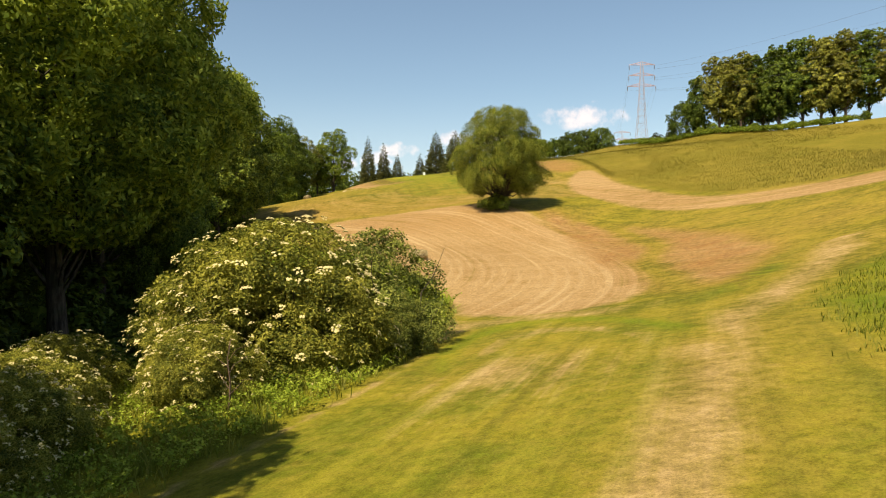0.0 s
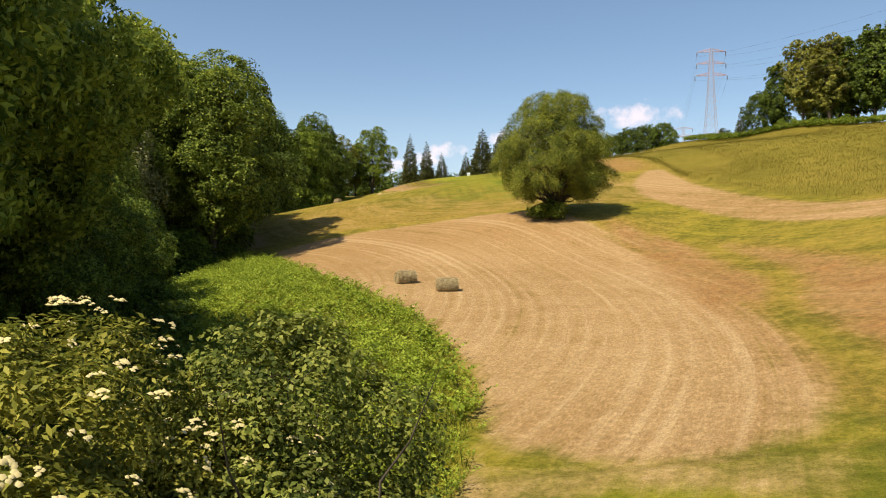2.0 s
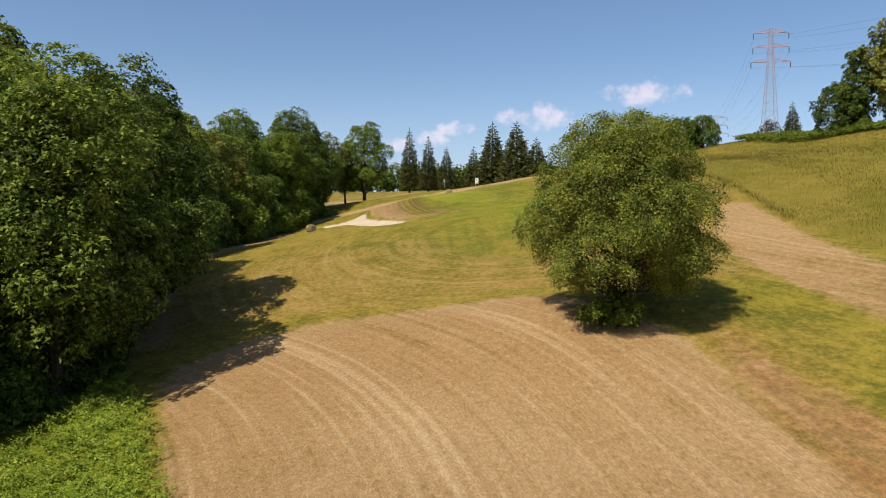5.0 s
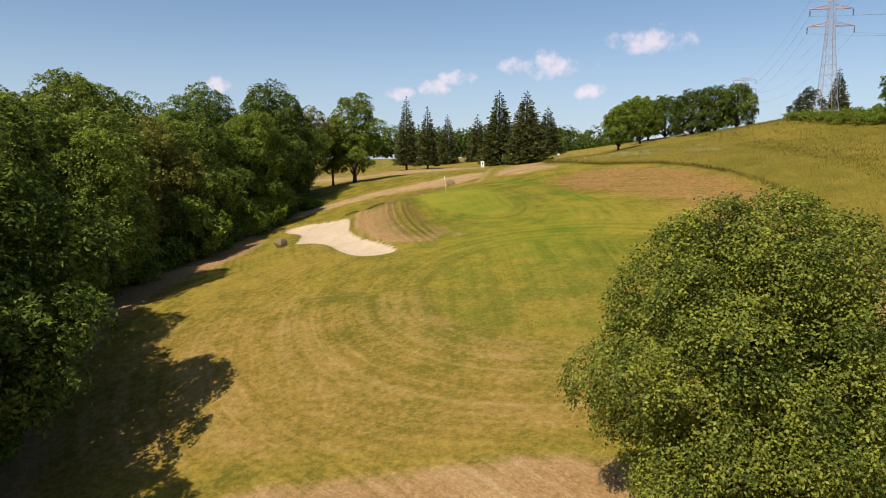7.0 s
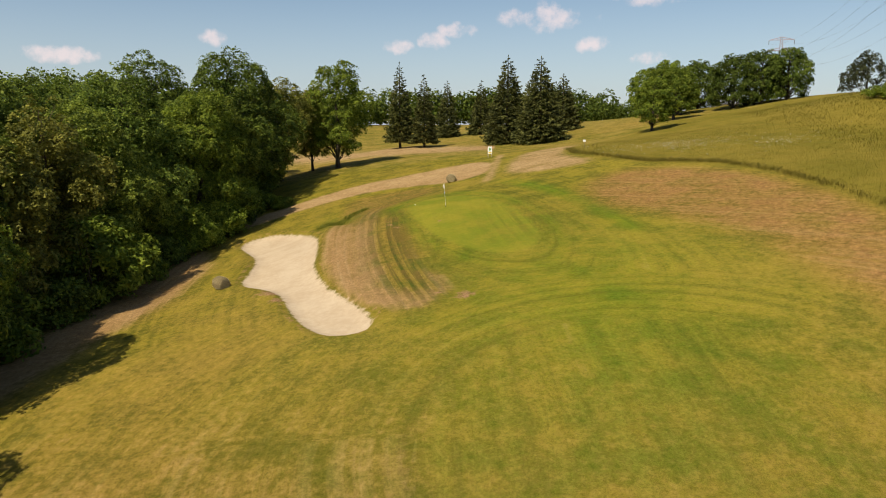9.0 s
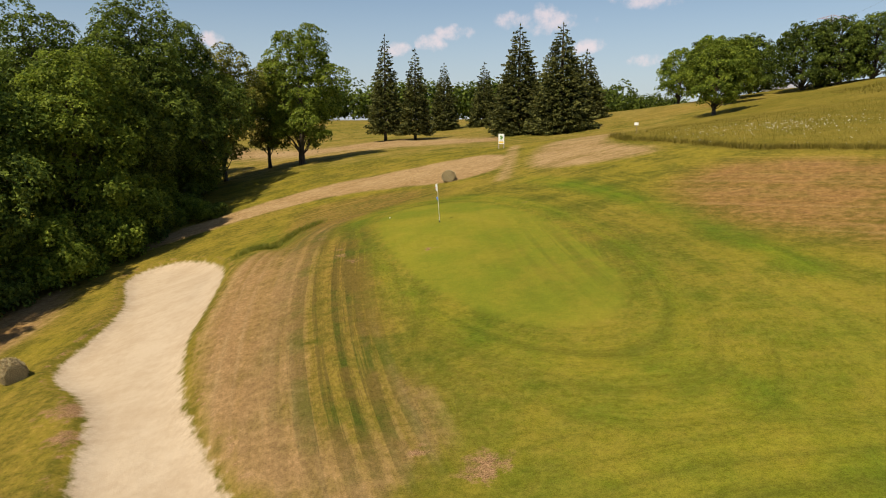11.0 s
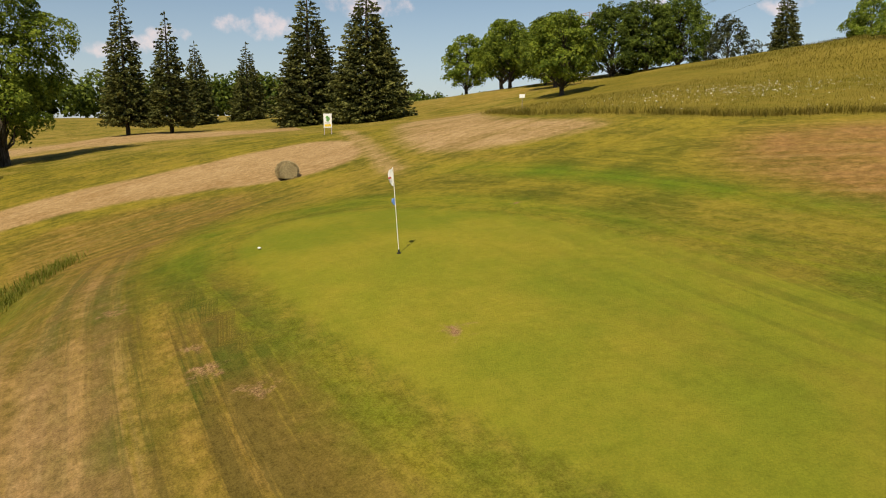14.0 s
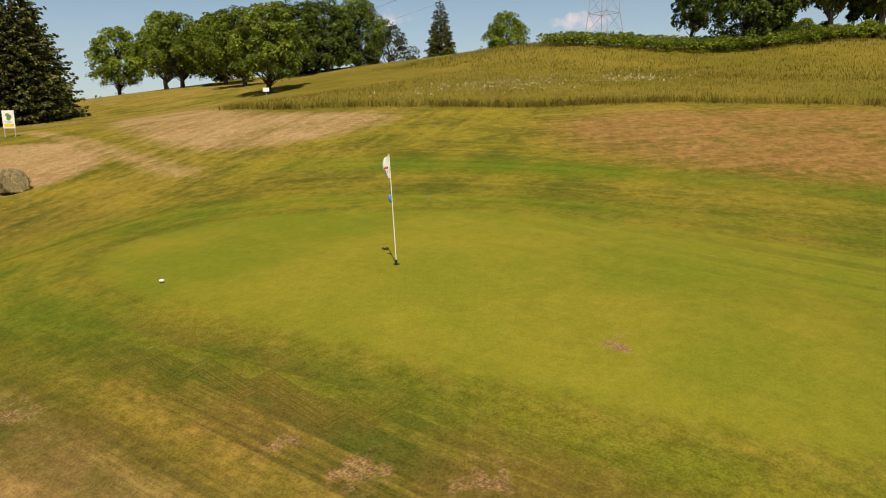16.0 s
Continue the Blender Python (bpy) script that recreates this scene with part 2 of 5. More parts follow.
def ground_material():
    """One sheet of ground: turf from lush to straw-dry, mown rows, red earth, bare soil and bunker sand, by what grows where."""
    n = Nodes("ground")
    dry, lush, sand = n.attribute("dry"), n.attribute("lush"), n.attribute("sand")
    earth, row, rows, along = n.attribute("earth"), n.attribute("row"), n.attribute("rows"), n.attribute("along")
    tall, soil, putt, dark_turf_shade = n.attribute("tall"), n.attribute("soil"), n.attribute("putt"), n.attribute("dark_turf_shade")
    where = n.coords()
    big, mid = n.noise(0.075, 4.0, 0.55, where), n.noise(0.42, 5.0, 0.62, where)
    fine, grit, tuft = n.noise(2.6, 6.0, 0.66, where), n.noise(30.0, 4.0, 0.75, where), n.noise(7.0, 6.0, 0.78, where)
    # streaks that the mower draws: long along its way, narrow across
    lay = n.node("ShaderNodeCombineXYZ", X=n.calc("MULTIPLY", row, 1.0), Y=n.calc("MULTIPLY", along, 0.022), Z=n.calc("MULTIPLY", along, 0.006)).outputs[0]
    streak = n.noise(1.7, 5.0, 0.68, lay)
    broad = n.noise(0.33, 3.0, 0.5, lay)
    combed_way = n.node("ShaderNodeCombineXYZ", X=row, Y=n.calc("MULTIPLY", along, 0.45), Z=n.calc("MULTIPLY", along, 0.1)).outputs[0]
    grain = n.noise(9.0, 5.0, 0.7, combed_way)
    tuft = n.calc("ADD", tuft, n.calc("MULTIPLY", n.calc("MULTIPLY", rows, 0.5), n.calc("SUBTRACT", grain, tuft)))
    strand = n.calc("ADD", fine, n.calc("MULTIPLY", n.calc("MULTIPLY", rows, 0.5), n.calc("SUBTRACT", grain, fine)))
    # turf
    rough_mix = n.calc("ADD", n.calc("MULTIPLY", mid, 0.55), n.calc("ADD", n.calc("MULTIPLY", fine, 0.18), n.calc("MULTIPLY", streak, 0.27)))
    turf = n.mix(n.ramp(rough_mix, 0.38, 0.62), (0.096, 0.092, 0.011), (0.231, 0.181, 0.022))
    turf = n.mix(n.ramp(n.calc("ADD", n.calc("MULTIPLY", big, 0.6), n.calc("MULTIPLY", fine, 0.4)), 0.42, 0.68, 0.0, 0.8), turf, (0.277, 0.181, 0.039))
    rich = n.mix(n.ramp(n.calc("ADD", n.calc("MULTIPLY", big, 0.5), n.calc("MULTIPLY", mid, 0.5)), 0.36, 0.64), (0.096, 0.146, 0.010), (0.212, 0.200, 0.014))
    rich = n.mix(n.calc("MULTIPLY", n.ramp(fine, 0.3, 0.7), n.calc("SUBTRACT", 0.38, n.calc("MULTIPLY", putt, 0.25))), rich, (0.082, 0.108, 0.010))
    rich = n.mix(n.calc("MULTIPLY", putt, 0.85), rich, n.mix(n.ramp(n.calc("ADD", n.calc("MULTIPLY", big, 0.55), n.calc("ADD", n.calc("MULTIPLY", mid, 0.3), n.calc("MULTIPLY", grit, 0.15))), 0.40, 0.62), (0.168, 0.182, 0.017), (0.238, 0.222, 0.022)))
    turf = n.mix(n.calc("MULTIPLY", lush, n.ramp(mid, 0.15, 0.85, 1.0, 0.55)), turf, rich)
    # straw and stubble
    straw = n.mix(n.ramp(n.calc("ADD", n.calc("MULTIPLY", mid, 0.5), n.calc("MULTIPLY", big, 0.5)), 0.34, 0.66), (0.270, 0.164, 0.068), (0.362, 0.240, 0.116))
    straw = n.mix(n.ramp(strand, 0.42, 0.78, 0.0, 0.55), straw, (0.445, 0.326, 0.184))
    rust = n.mix(n.ramp(strand, 0.35, 0.7), (0.175, 0.082, 0.026), (0.300, 0.156, 0.052))
    ragged = n.calc("SUBTRACT", n.calc("ADD", n.calc("MULTIPLY", strand, 0.2), n.calc("ADD", n.calc("MULTIPLY", mid, 0.45), n.calc("MULTIPLY", streak, 0.35))), 0.5)
    combed = n.calc("MULTIPLY", n.calc("MULTIPLY", rows, rows), n.calc("ADD", n.calc("MULTIPLY", n.calc("SUBTRACT", streak, 0.5), 1.3), n.calc("MULTIPLY", n.calc("SUBTRACT", broad, 0.5), 1.1)))
    patchy = n.ramp(n.calc("ADD", dry, n.calc("ADD", n.calc("MULTIPLY", ragged, 1.6), combed)), 0.2, 0.85)
    c = n.mix(patchy, turf, straw)
    c = n.mix(n.calc("MULTIPLY", earth, n.ramp(n.calc("ADD", mid, n.calc("MULTIPLY", fine, 0.5)), 0.45, 1.0, 0.35, 1.0)), c, rust)
    # swaths and wheel rows
    wobble = n.calc("ADD", row, n.calc("MULTIPLY", n.calc("SUBTRACT", mid, 0.5), 0.7))
    wave = n.calc("SINE", n.calc("MULTIPLY", wobble, 2 * math.pi))
    comb = n.calc("ADD", n.calc("MULTIPLY", wave, n.calc("SUBTRACT", 0.46, n.calc("MULTIPLY", dry, 0.18))), n.calc("ADD", n.calc("MULTIPLY", n.calc("SUBTRACT", streak, 0.5), 3.4), n.calc("MULTIPLY", n.calc("SUBTRACT", broad, 0.5), 1.9)))
    light_row = n.calc("MULTIPLY", n.ramp(comb, 0.05, 0.9), rows)
    dark_row = n.calc("MULTIPLY", n.ramp(comb, -0.05, -0.9), rows)
    c = n.mix(n.calc("MULTIPLY", light_row, 0.34), c, n.mix(dry, n.mix(lush, (0.275, 0.223, 0.035), (0.215, 0.225, 0.016)), (0.505, 0.368, 0.205)))
    c = n.mix(n.calc("MULTIPLY", dark_row, n.calc("SUBTRACT", 0.50, n.calc("MULTIPLY", dry, 0.20))), c, n.mix(dry, (0.066, 0.078, 0.010), (0.215, 0.118, 0.036)))
    # dark green-brown streaks in turf; the wood floor's shade is painted with them too
    c = n.mix(n.calc("MULTIPLY", dark_turf_shade, n.ramp(n.calc("ADD", n.calc("MULTIPLY", n.calc("SINE", n.calc("MULTIPLY", row, 7.3)), 0.035), n.calc("ADD", n.calc("MULTIPLY", streak, 0.85), n.calc("MULTIPLY", mid, 0.15))), 0.45, 0.54, 0.05, 0.95)), c, n.mix(n.ramp(mid, 0.4, 0.6), (0.056, 0.072, 0.010), (0.108, 0.078, 0.018)))
    # under the tall grass, bare spots, bunker sand
    c = n.mix(tall, c, n.mix(n.ramp(n.calc("ADD", n.calc("MULTIPLY", mid, 0.5), n.calc("MULTIPLY", big, 0.5)), 0.38, 0.62), (0.142, 0.118, 0.016), (0.198, 0.150, 0.025)))
    c = n.mix(n.ramp(n.calc("ADD", soil, n.calc("MULTIPLY", n.calc("SUBTRACT", fine, 0.5), 1.6)), 0.35, 0.75), c, n.mix(n.ramp(grit, 0.35, 0.65), (0.169, 0.089, 0.042), (0.339, 0.208, 0.108)))
    sandy = n.mix(n.ramp(n.calc("ADD", n.calc("MULTIPLY", mid, 0.6), n.calc("MULTIPLY", fine, 0.4)), 0.35, 0.65), (0.440, 0.335, 0.228), (0.510, 0.405, 0.290))
    sandy = n.mix(n.ramp(grit, 0.60, 0.8, 0.0, 0.2), sandy, (0.308, 0.223, 0.139))
    c = n.mix(n.ramp(n.calc("ADD", sand, n.calc("MULTIPLY", n.calc("SUBTRACT", n.calc("ADD", n.calc("MULTIPLY", fine, 0.7), n.calc("MULTIPLY", mid, 0.3)), 0.5), 0.9)), 0.40, 0.66), c, sandy)
    depth = n.calc("SUBTRACT", 1.0, n.calc("MAXIMUM", n.calc("MULTIPLY", sand, 0.9), n.calc("MULTIPLY", putt, 0.62)))
    speck = n.ramp(n.calc("ADD", n.calc("MULTIPLY", grit, 0.42), n.calc("ADD", n.calc("MULTIPLY", tuft, 0.42), n.calc("MULTIPLY", strand, 0.16))), 0.34, 0.66, 0.52, 1.42)
    c = n.mix(depth, c, n.mix(1.0, c, n.node("ShaderNodeCombineColor", Red=speck, Green=speck, Blue=speck).outputs[0], "MULTIPLY"))
    n.bump(n.calc("ADD", fine, n.calc("ADD", n.calc("MULTIPLY", grit, 0.6), n.calc("MULTIPLY", n.calc("MULTIPLY", comb, rows), 0.25))), 0.6, 0.06)
    return n.done(c, 0.95, gloss=0.05)


GROUND = ground_material()

# ---- the lie of the land ----
# swells of the ground: x, y, reach and rise in metres
HILLS = [
    (75, 150, 45, 2.74), (70, 215, 45, 6.05), (110, 110, 50, 15.21), (-50, 230, 45, -2.44), (-60, 150, 40, -3.47),
    (-70, 60, 45, -1.89), (-30, 0, 35, -0.97), (35, 30, 35, 8.65), (-10, 120, 30, 4.6), (10, 60, 30, -3.53),
    (45, 190, 30, 2.09),
]
FIELD_SWELLS = [
    (-28, 10, 15, -1.56), (-9, 10, 15, -0.65), (9, 10, 15, -0.42), (-28, 29, 15, -1.51), (9, 29, 15, -2.7),
    (27, 29, 15, -0.24), (-28, 48, 15, -1.08), (-9, 48, 15, 1.73), (9, 48, 15, -2.26), (-28, 67, 15, -0.57),
    (-9, 67, 15, 0.4), (9, 67, 15, -1.33), (-28, 86, 15, -1.26), (-9, 86, 15, 0.56), (9, 86, 15, -0.02),
    (27, 86, 15, 0.01),
]
GREEN_SWELLS = [
    (-28, 105, 15, 0.14), (-9, 105, 15, -0.01), (27, 105, 15, 0.02), (-28, 124, 15, -1.66), (-9, 124, 15, 0.71),
    (9, 124, 15, -1.27), (27, 124, 15, 1.83), (-28, 143, 15, -1.44), (-9, 143, 15, 0.56), (9, 162, 15, 2.04),
    (27, 162, 15, -0.0), (-28, 181, 15, 1.12), (-9, 181, 15, 1.48), (9, 181, 15, -1.58), (27, 181, 15, 0.85),
]
KNOLLS = [
    (34, 200, 7, -0.71), (-22, 208, 7, 0.99), (42, 165, 7, 1.3), (55, 146, 7, 1.36), (52, 177, 7, 1.06),
    (-8, 156, 7, -0.3), (6, 76, 7, 1.31), (-14, 136, 7, 1.21),
]
BUNKER = [(-30.0, 145.0), (-28.5, 147.8), (-25.5, 147.0), (-22.0, 142.0), (-19.2, 136.0), (-17.6, 130.0), (-16.9, 125.5), (-14.4, 119.8), (-12.3, 116.8), (-10.0, 113.2),
          (-10.3, 111.0), (-12.8, 111.3), (-15.6, 115.3), (-17.0, 118.8), (-18.8, 121.8), (-22.8, 125.6), (-23.2, 129.5), (-24.4, 134.8), (-27.8, 141.2)]
STUBBLE = [(-17.5, 72.0), (-10.2, 57.5), (-6.5, 51.5), (-3.5, 47.0), (-1.0, 40.0), (0.3, 34.0), (0.4, 29.0), (2.5, 27.2), (6.0, 26.4), (8.6, 30.0), (10.4, 37.0),
           (11.8, 49.0), (11.6, 58.0), (10.6, 66.0), (8.0, 75.0), (2.6, 81.6), (-5.5, 81.2), (-12.7, 81.0), (-18.5, 76.0)]
RED_FIELD = [(12.0, 70.0), (15.5, 64.0), (18.0, 56.0), (18.6, 46.0), (17.0, 36.0), (13.2, 30.0), (9.4, 27.0), (8.6, 30.0), (9.6, 37.0), (10.8, 46.0), (10.8, 58.0)]
HAY_BAND = [(15.0, 90.0), (19.0, 104.0), (22.3, 104.0), (21.8, 92.0), (24.0, 78.0), (26.2, 66.0), (33.5, 54.0), (44.0, 42.0), (40.0, 38.0), (29.0, 47.0), (24.6, 57.5), (20.8, 66.0), (18.0, 76.0)]
MEADOW = [(5.0, 166.0), (5.2, 158.0), (8.8, 150.8), (10.9, 147.0), (14.0, 145.0), (17.0, 142.8), (19.6, 136.5), (21.0, 128.0), (22.4, 112.0), (22.2, 95.0), (24.4, 84.0), (25.6, 73.0),
          (29.2, 64.0), (36.0, 54.0), (50.0, 40.0), (120.0, 10.0), (200.0, 60.0), (150.0, 230.0), (60.0, 200.0), (42.0, 196.0), (24.0, 190.0), (12.0, 178.0)]
THICKET = [(-21.5, 75.5), (-17.3, 70.5), (-10.2, 57.3), (-6.7, 51.3), (-3.8, 46.8), (-1.2, 40.0), (0.1, 34.0), (0.2, 28.0), (-0.4, 22.0), (-1.9, 17.0), (-3.4, 13.0), (-4.3, 10.5), (-6.0, 4.0), (-8.0, -8.0),
           (-40.0, -10.0), (-40.0, 60.0), (-32.0, 80.0), (-26.0, 82.0)]
WOOD = [(-23.0, 79.0), (-30.5, 93.0), (-33.0, 101.0), (-35.0, 112.0), (-34.0, 122.0), (-35.0, 142.0), (-32.0, 152.0), (-33.5, 162.0), (-36.0, 177.0), (-60.0, 200.0), (-120.0, 200.0), (-120.0, 60.0), (-30.0, 74.0)]
BROWN_BANK = [(-18.9, 138.0), (-17.3, 130.0), (-16.2, 125.0), (-13.6, 119.0), (-11.3, 115.0), (-7.6, 112.5), (-5.4, 116.5), (-8.4, 121.0), (-10.8, 127.5), (-12.9, 134.5), (-14.8, 141.0), (-14.0, 147.0), (-10.5, 150.0), (-10.5, 155.0),
              (-16.0, 157.5), (-21.0, 157.0), (-20.0, 150.0)]
BROWN_SIDE = [(4.6, 132.0), (4.2, 138.5), (5.4, 142.0), (9.4, 144.8), (13.6, 143.2), (17.5, 139.5), (20.4, 131.0), (21.8, 118.0), (21.4, 106.0), (17.0, 104.0), (15.0, 112.0), (13.0, 121.0), (9.0, 128.0)]
HAY_ROAD = [(-40.0, 148.0), (-31.0, 158.5), (-22.2, 165.5), (-14.0, 166.0), (-7.0, 168.0), (-4.0, 165.0), (-4.2, 157.0), (-8.0, 155.0), (-12.0, 157.6), (-18.0, 160.4), (-25.0, 158.4), (-31.0, 153.0), (-38.0, 143.0)]
FAR_HAY = [(-3.0, 152.0), (-2.2, 162.0), (0.5, 172.0), (6.0, 178.0), (8.0, 172.0), (4.8, 164.0), (4.6, 158.0), (7.6, 150.8), (2.0, 149.5)]
ROUGH = [(6.4, 9.0), (7.6, 12.8), (8.8, 16.4), (10.9, 20.3), (13.8, 23.6), (17.5, 26.0), (24.0, 32.0), (34.0, 30.0), (34.0, 0.0), (9.0, 3.0)]
EDGE_HAY = [(-20.0, 80.0), (-26.0, 92.0), (-28.5, 103.0), (-29.0, 114.0), (-27.0, 124.0), (-29.5, 138.0), (-34.0, 146.0), (-36.0, 140.0), (-36.0, 120.0), (-34.0, 104.0), (-31.0, 92.0), (-24.0, 78.0)]


def swell(x, y):
    """The height of the open ground."""
    k = np.clip((y + 30) / 330, 0, 1)
    z = 25 * k * k * (3 - 2 * k)
    for cx, cy, reach, rise in HILLS + FIELD_SWELLS + GREEN_SWELLS + KNOLLS:
        z = z + rise * np.exp(-((x - cx) ** 2 + (y - cy) ** 2) / (2 * reach * reach))
    return z


def inside(shape, x, y, soft=0.6):
    """1 within an outline, 0 outside, easing over soft metres on either side. The outline's corners are rounded off."""
    p = np.array(shape, float)
    for _ in range(2):
        q = np.roll(p, -1, axis=0)
        p = np.stack([0.75 * p + 0.25 * q, 0.25 * p + 0.75 * q], 1).reshape(-1, 2)
    x, y = np.asarray(x, float), np.asarray(y, float)
    flat_x, flat_y = x.ravel(), y.ravel()
    out = np.zeros(flat_x.shape)
    lo, hi = p.min(0) - 2 * soft, p.max(0) + 2 * soft
    near = np.nonzero((flat_x > lo[0]) & (flat_x < hi[0]) & (flat_y > lo[1]) & (flat_y < hi[1]))[0]
    px, py = flat_x[near], flat_y[near]
    odd, best = np.zeros(px.shape, bool), np.full(px.shape, 1e9)
    for a, b in zip(p, np.roll(p, -1, axis=0)):
        d = b - a
        crosses = ((a[1] > py) != (b[1] > py)) & (px < d[0] * (py - a[1]) / (d[1] if d[1] else 1e-9) + a[0])
        odd ^= crosses
        t = np.clip(((px - a[0]) * d[0] + (py - a[1]) * d[1]) / (d @ d + 1e-12), 0, 1)
        best = np.minimum(best, (px - a[0] - t * d[0]) ** 2 + (py - a[1] - t * d[1]) ** 2)
    s = np.sqrt(best) * np.where(odd, 1, -1)
    k = np.clip(s / (2 * soft) + 0.5, 0, 1)
    out[near] = k * k * (3 - 2 * k)
    return out.reshape(x.shape)


def green_reach(x, y):
    """Distance from the middle of the putting green, 1 at its edge."""
    ax, ay = -0.36, 0.933
    u, v = x + 5.8, y - 132.6
    along, across = u * ax + v * ay, u * ay - v * ax
    return np.sqrt((along / 11.5) ** 2 + (across / 4.1) ** 2)


def height(x, y):
    """The height of the finished ground: the land, the bunker cut into it and the flattened green."""
    z = swell(x, y)
    pit = inside(BUNKER, x, y, 1.0)
    z = z - 0.55 * pit + 0.10 * np.exp(-((pit - 0.25) / 0.2) ** 2) * (pit > 0.01)
    ditch = np.exp(-(((x + 18.6) * 0.93 + (y - 143.0) * 0.36) / 0.9) ** 2) * np.exp(-(((y - 142.5) * 0.93 - (x + 18.6) * 0.36) / 5.5) ** 2)
    z = z - 0.45 * ditch
    return z


def ground_z(x, y):
    return float(height(np.array([x], float), np.array([y], float))[0])


def graded(lo, hi, step, far_lo, far_hi):
    """Even steps from lo to hi, growing ones beyond."""
    mid = list(np.arange(lo, hi + step / 2, step))
    for far, sign in ((far_lo, -1), (far_hi, 1)):
        s, v = step, mid[0] if sign < 0 else mid[-1]
        while (v - far) * sign < 0:
            s *= 1.16
            v += sign * s
            mid.insert(0, v) if sign < 0 else mid.append(v)
    return np.array(mid)


def build_ground():
    gx, gy = graded(-34, 27, 0.33, -3500, 3500), graded(2, 172, 0.33, -1500, 4200)
    X, Y = np.meshgrid(gx, gy)
    Z = height(X, Y)
    nx, ny = len(gx), len(gy)
    i = (np.arange(ny - 1)[:, None] * nx + np.arange(nx - 1)[None, :]).ravel()
    faces = np.stack([i, i + 1, i + nx + 1, i + nx], 1)
    me = bpy.data.meshes.new("ground")
    me.vertices.add(nx * ny)
    me.vertices.foreach_set("co", np.stack([X, Y, Z], -1).astype(np.float32).ravel())
    me.loops.add(faces.size)
    me.loops.foreach_set("vertex_index", faces.astype(np.int32).ravel())
    me.polygons.add(len(faces))
    me.polygons.foreach_set("loop_start", np.arange(0, faces.size, 4, dtype=np.int32))
    me.polygons.foreach_set("use_smooth", np.ones(len(faces), bool))
    me.update(calc_edges=True)
    # what grows where
    stubble, red = inside(STUBBLE, X, Y, 1.3), inside(RED_FIELD, X, Y, 1.8)
    seam = np.interp(Y, [27, 34, 43, 50, 62, 72], [8.5, 9.6, 10.4, 11.6, 11.8, 10.8])
    within = np.clip((Y - 25) / 4, 0, 1) * np.clip((76 - Y) / 6, 0, 1)
    strip = np.exp(-((X - seam) / 1.5) ** 2) * within * np.clip((Y - 38) / 7, 0, 1)
    red = np.maximum(red * (1 - 0.8 * np.exp(-((X - seam - np.interp(Y, [27, 40, 48], [0.9, 1.4, 3.3])) / 1.1) ** 2)), strip)
    band, bank = inside(HAY_BAND, X, Y, 1.0), inside(BROWN_BANK, X, Y, 1.0)
    side, road = inside(BROWN_SIDE, X, Y, 2.2), inside(HAY_ROAD, X, Y, 1.0)
    far_hay, edge = inside(FAR_HAY, X, Y, 1.6), inside(EDGE_HAY, X, Y, 2.0)
    meadow, thicket, wood = inside(MEADOW, X, Y, 0.8), inside(THICKET, X, Y, 0.8), inside(WOOD, X, Y, 1.5)
    g = green_reach(X, Y)
    putting = np.clip((1.04 - g) / 0.08, 0, 1)
    collar = np.exp(-((g - 1.22) / 0.22) ** 2)
    approach = np.exp(-((X - 2.0) / 11) ** 2 - ((Y - 112) / 20) ** 2)
    start = np.exp(-((X - 2) / 9) ** 2 - ((Y - 12) / 14) ** 2)
    track = np.exp(-((X - np.interp(Y, [4, 7.1, 10.1, 14.3, 17.6, 21.8, 28.5, 34], [0.8, 2.25, 3.75, 5.5, 7.05, 10.2, 15.7, 19.0])) / np.interp(Y, [4, 10, 18, 30], [1.0, 1.15, 1.35, 1.8])) ** 2) * (Y < 33) * (Y > 0)
    lane = np.exp(-((X + 4.5 - 0.06 * (Y - 150)) / 0.9) ** 2) * np.clip((Y - 147) / 4, 0, 1) * np.clip((176 - Y) / 5, 0, 1)
    heart = np.exp(-((X - 1.6) / 2.6) ** 2 - ((Y - 15.5) / 3.0) ** 2)
    brow = np.exp(-((Y - 25.2 - 0.03 * (X - 3) ** 2) / 0.5) ** 2) * np.exp(-((X - 3.5) / 5.5) ** 2)
    u = Y - 125
    slope = X + 0.26 * u - 0.006 * u * u
    stripy = np.exp(-((slope + 10.7) / 1.6) ** 2) * np.clip((Y - 113) / 5, 0, 1) * np.clip((140 - Y) / 4, 0, 1)
    dark_turf_shade = np.exp(-((slope + 10.8) / 2.0) ** 2) * np.clip((Y - 112) / 5, 0, 1) * np.clip((140 - Y) / 5, 0, 1) * np.clip((g - 0.98) / 0.15, 0, 1)
    q = np.sqrt(((X - 3.1) / 3.1) ** 2 + ((Y - 18) / 6.7) ** 2)
    rim = np.exp(-((q - 1.0) / 0.15) ** 2) * np.clip((Y - 13) / 5, 0, 1)
    crown = np.exp(-((q - 0.62) / 0.14) ** 2) * np.clip((Y - 15) / 4, 0, 1)
    swale = np.exp(-(((X - 12.6) * 0.76 - (Y - 28.4) * 0.65) / 0.85) ** 2 - (((X - 12.6) * 0.65 + (Y - 28.4) * 0.76) / 6.0) ** 2)
    dark_turf_shade = np.maximum(dark_turf_shade, 0.7 * swale)
    hoop = np.sqrt((X - 2.9) ** 2 + (Y - 100.9) ** 2)
    hoop_line = np.exp(-((hoop - 9.6) / 0.40) ** 2) * np.clip((4 - X) / 6, 0, 1) * np.clip((112 - Y) / 3, 0, 1)
    dark_turf_shade = np.maximum(dark_turf_shade, 0.32 * hoop_line)
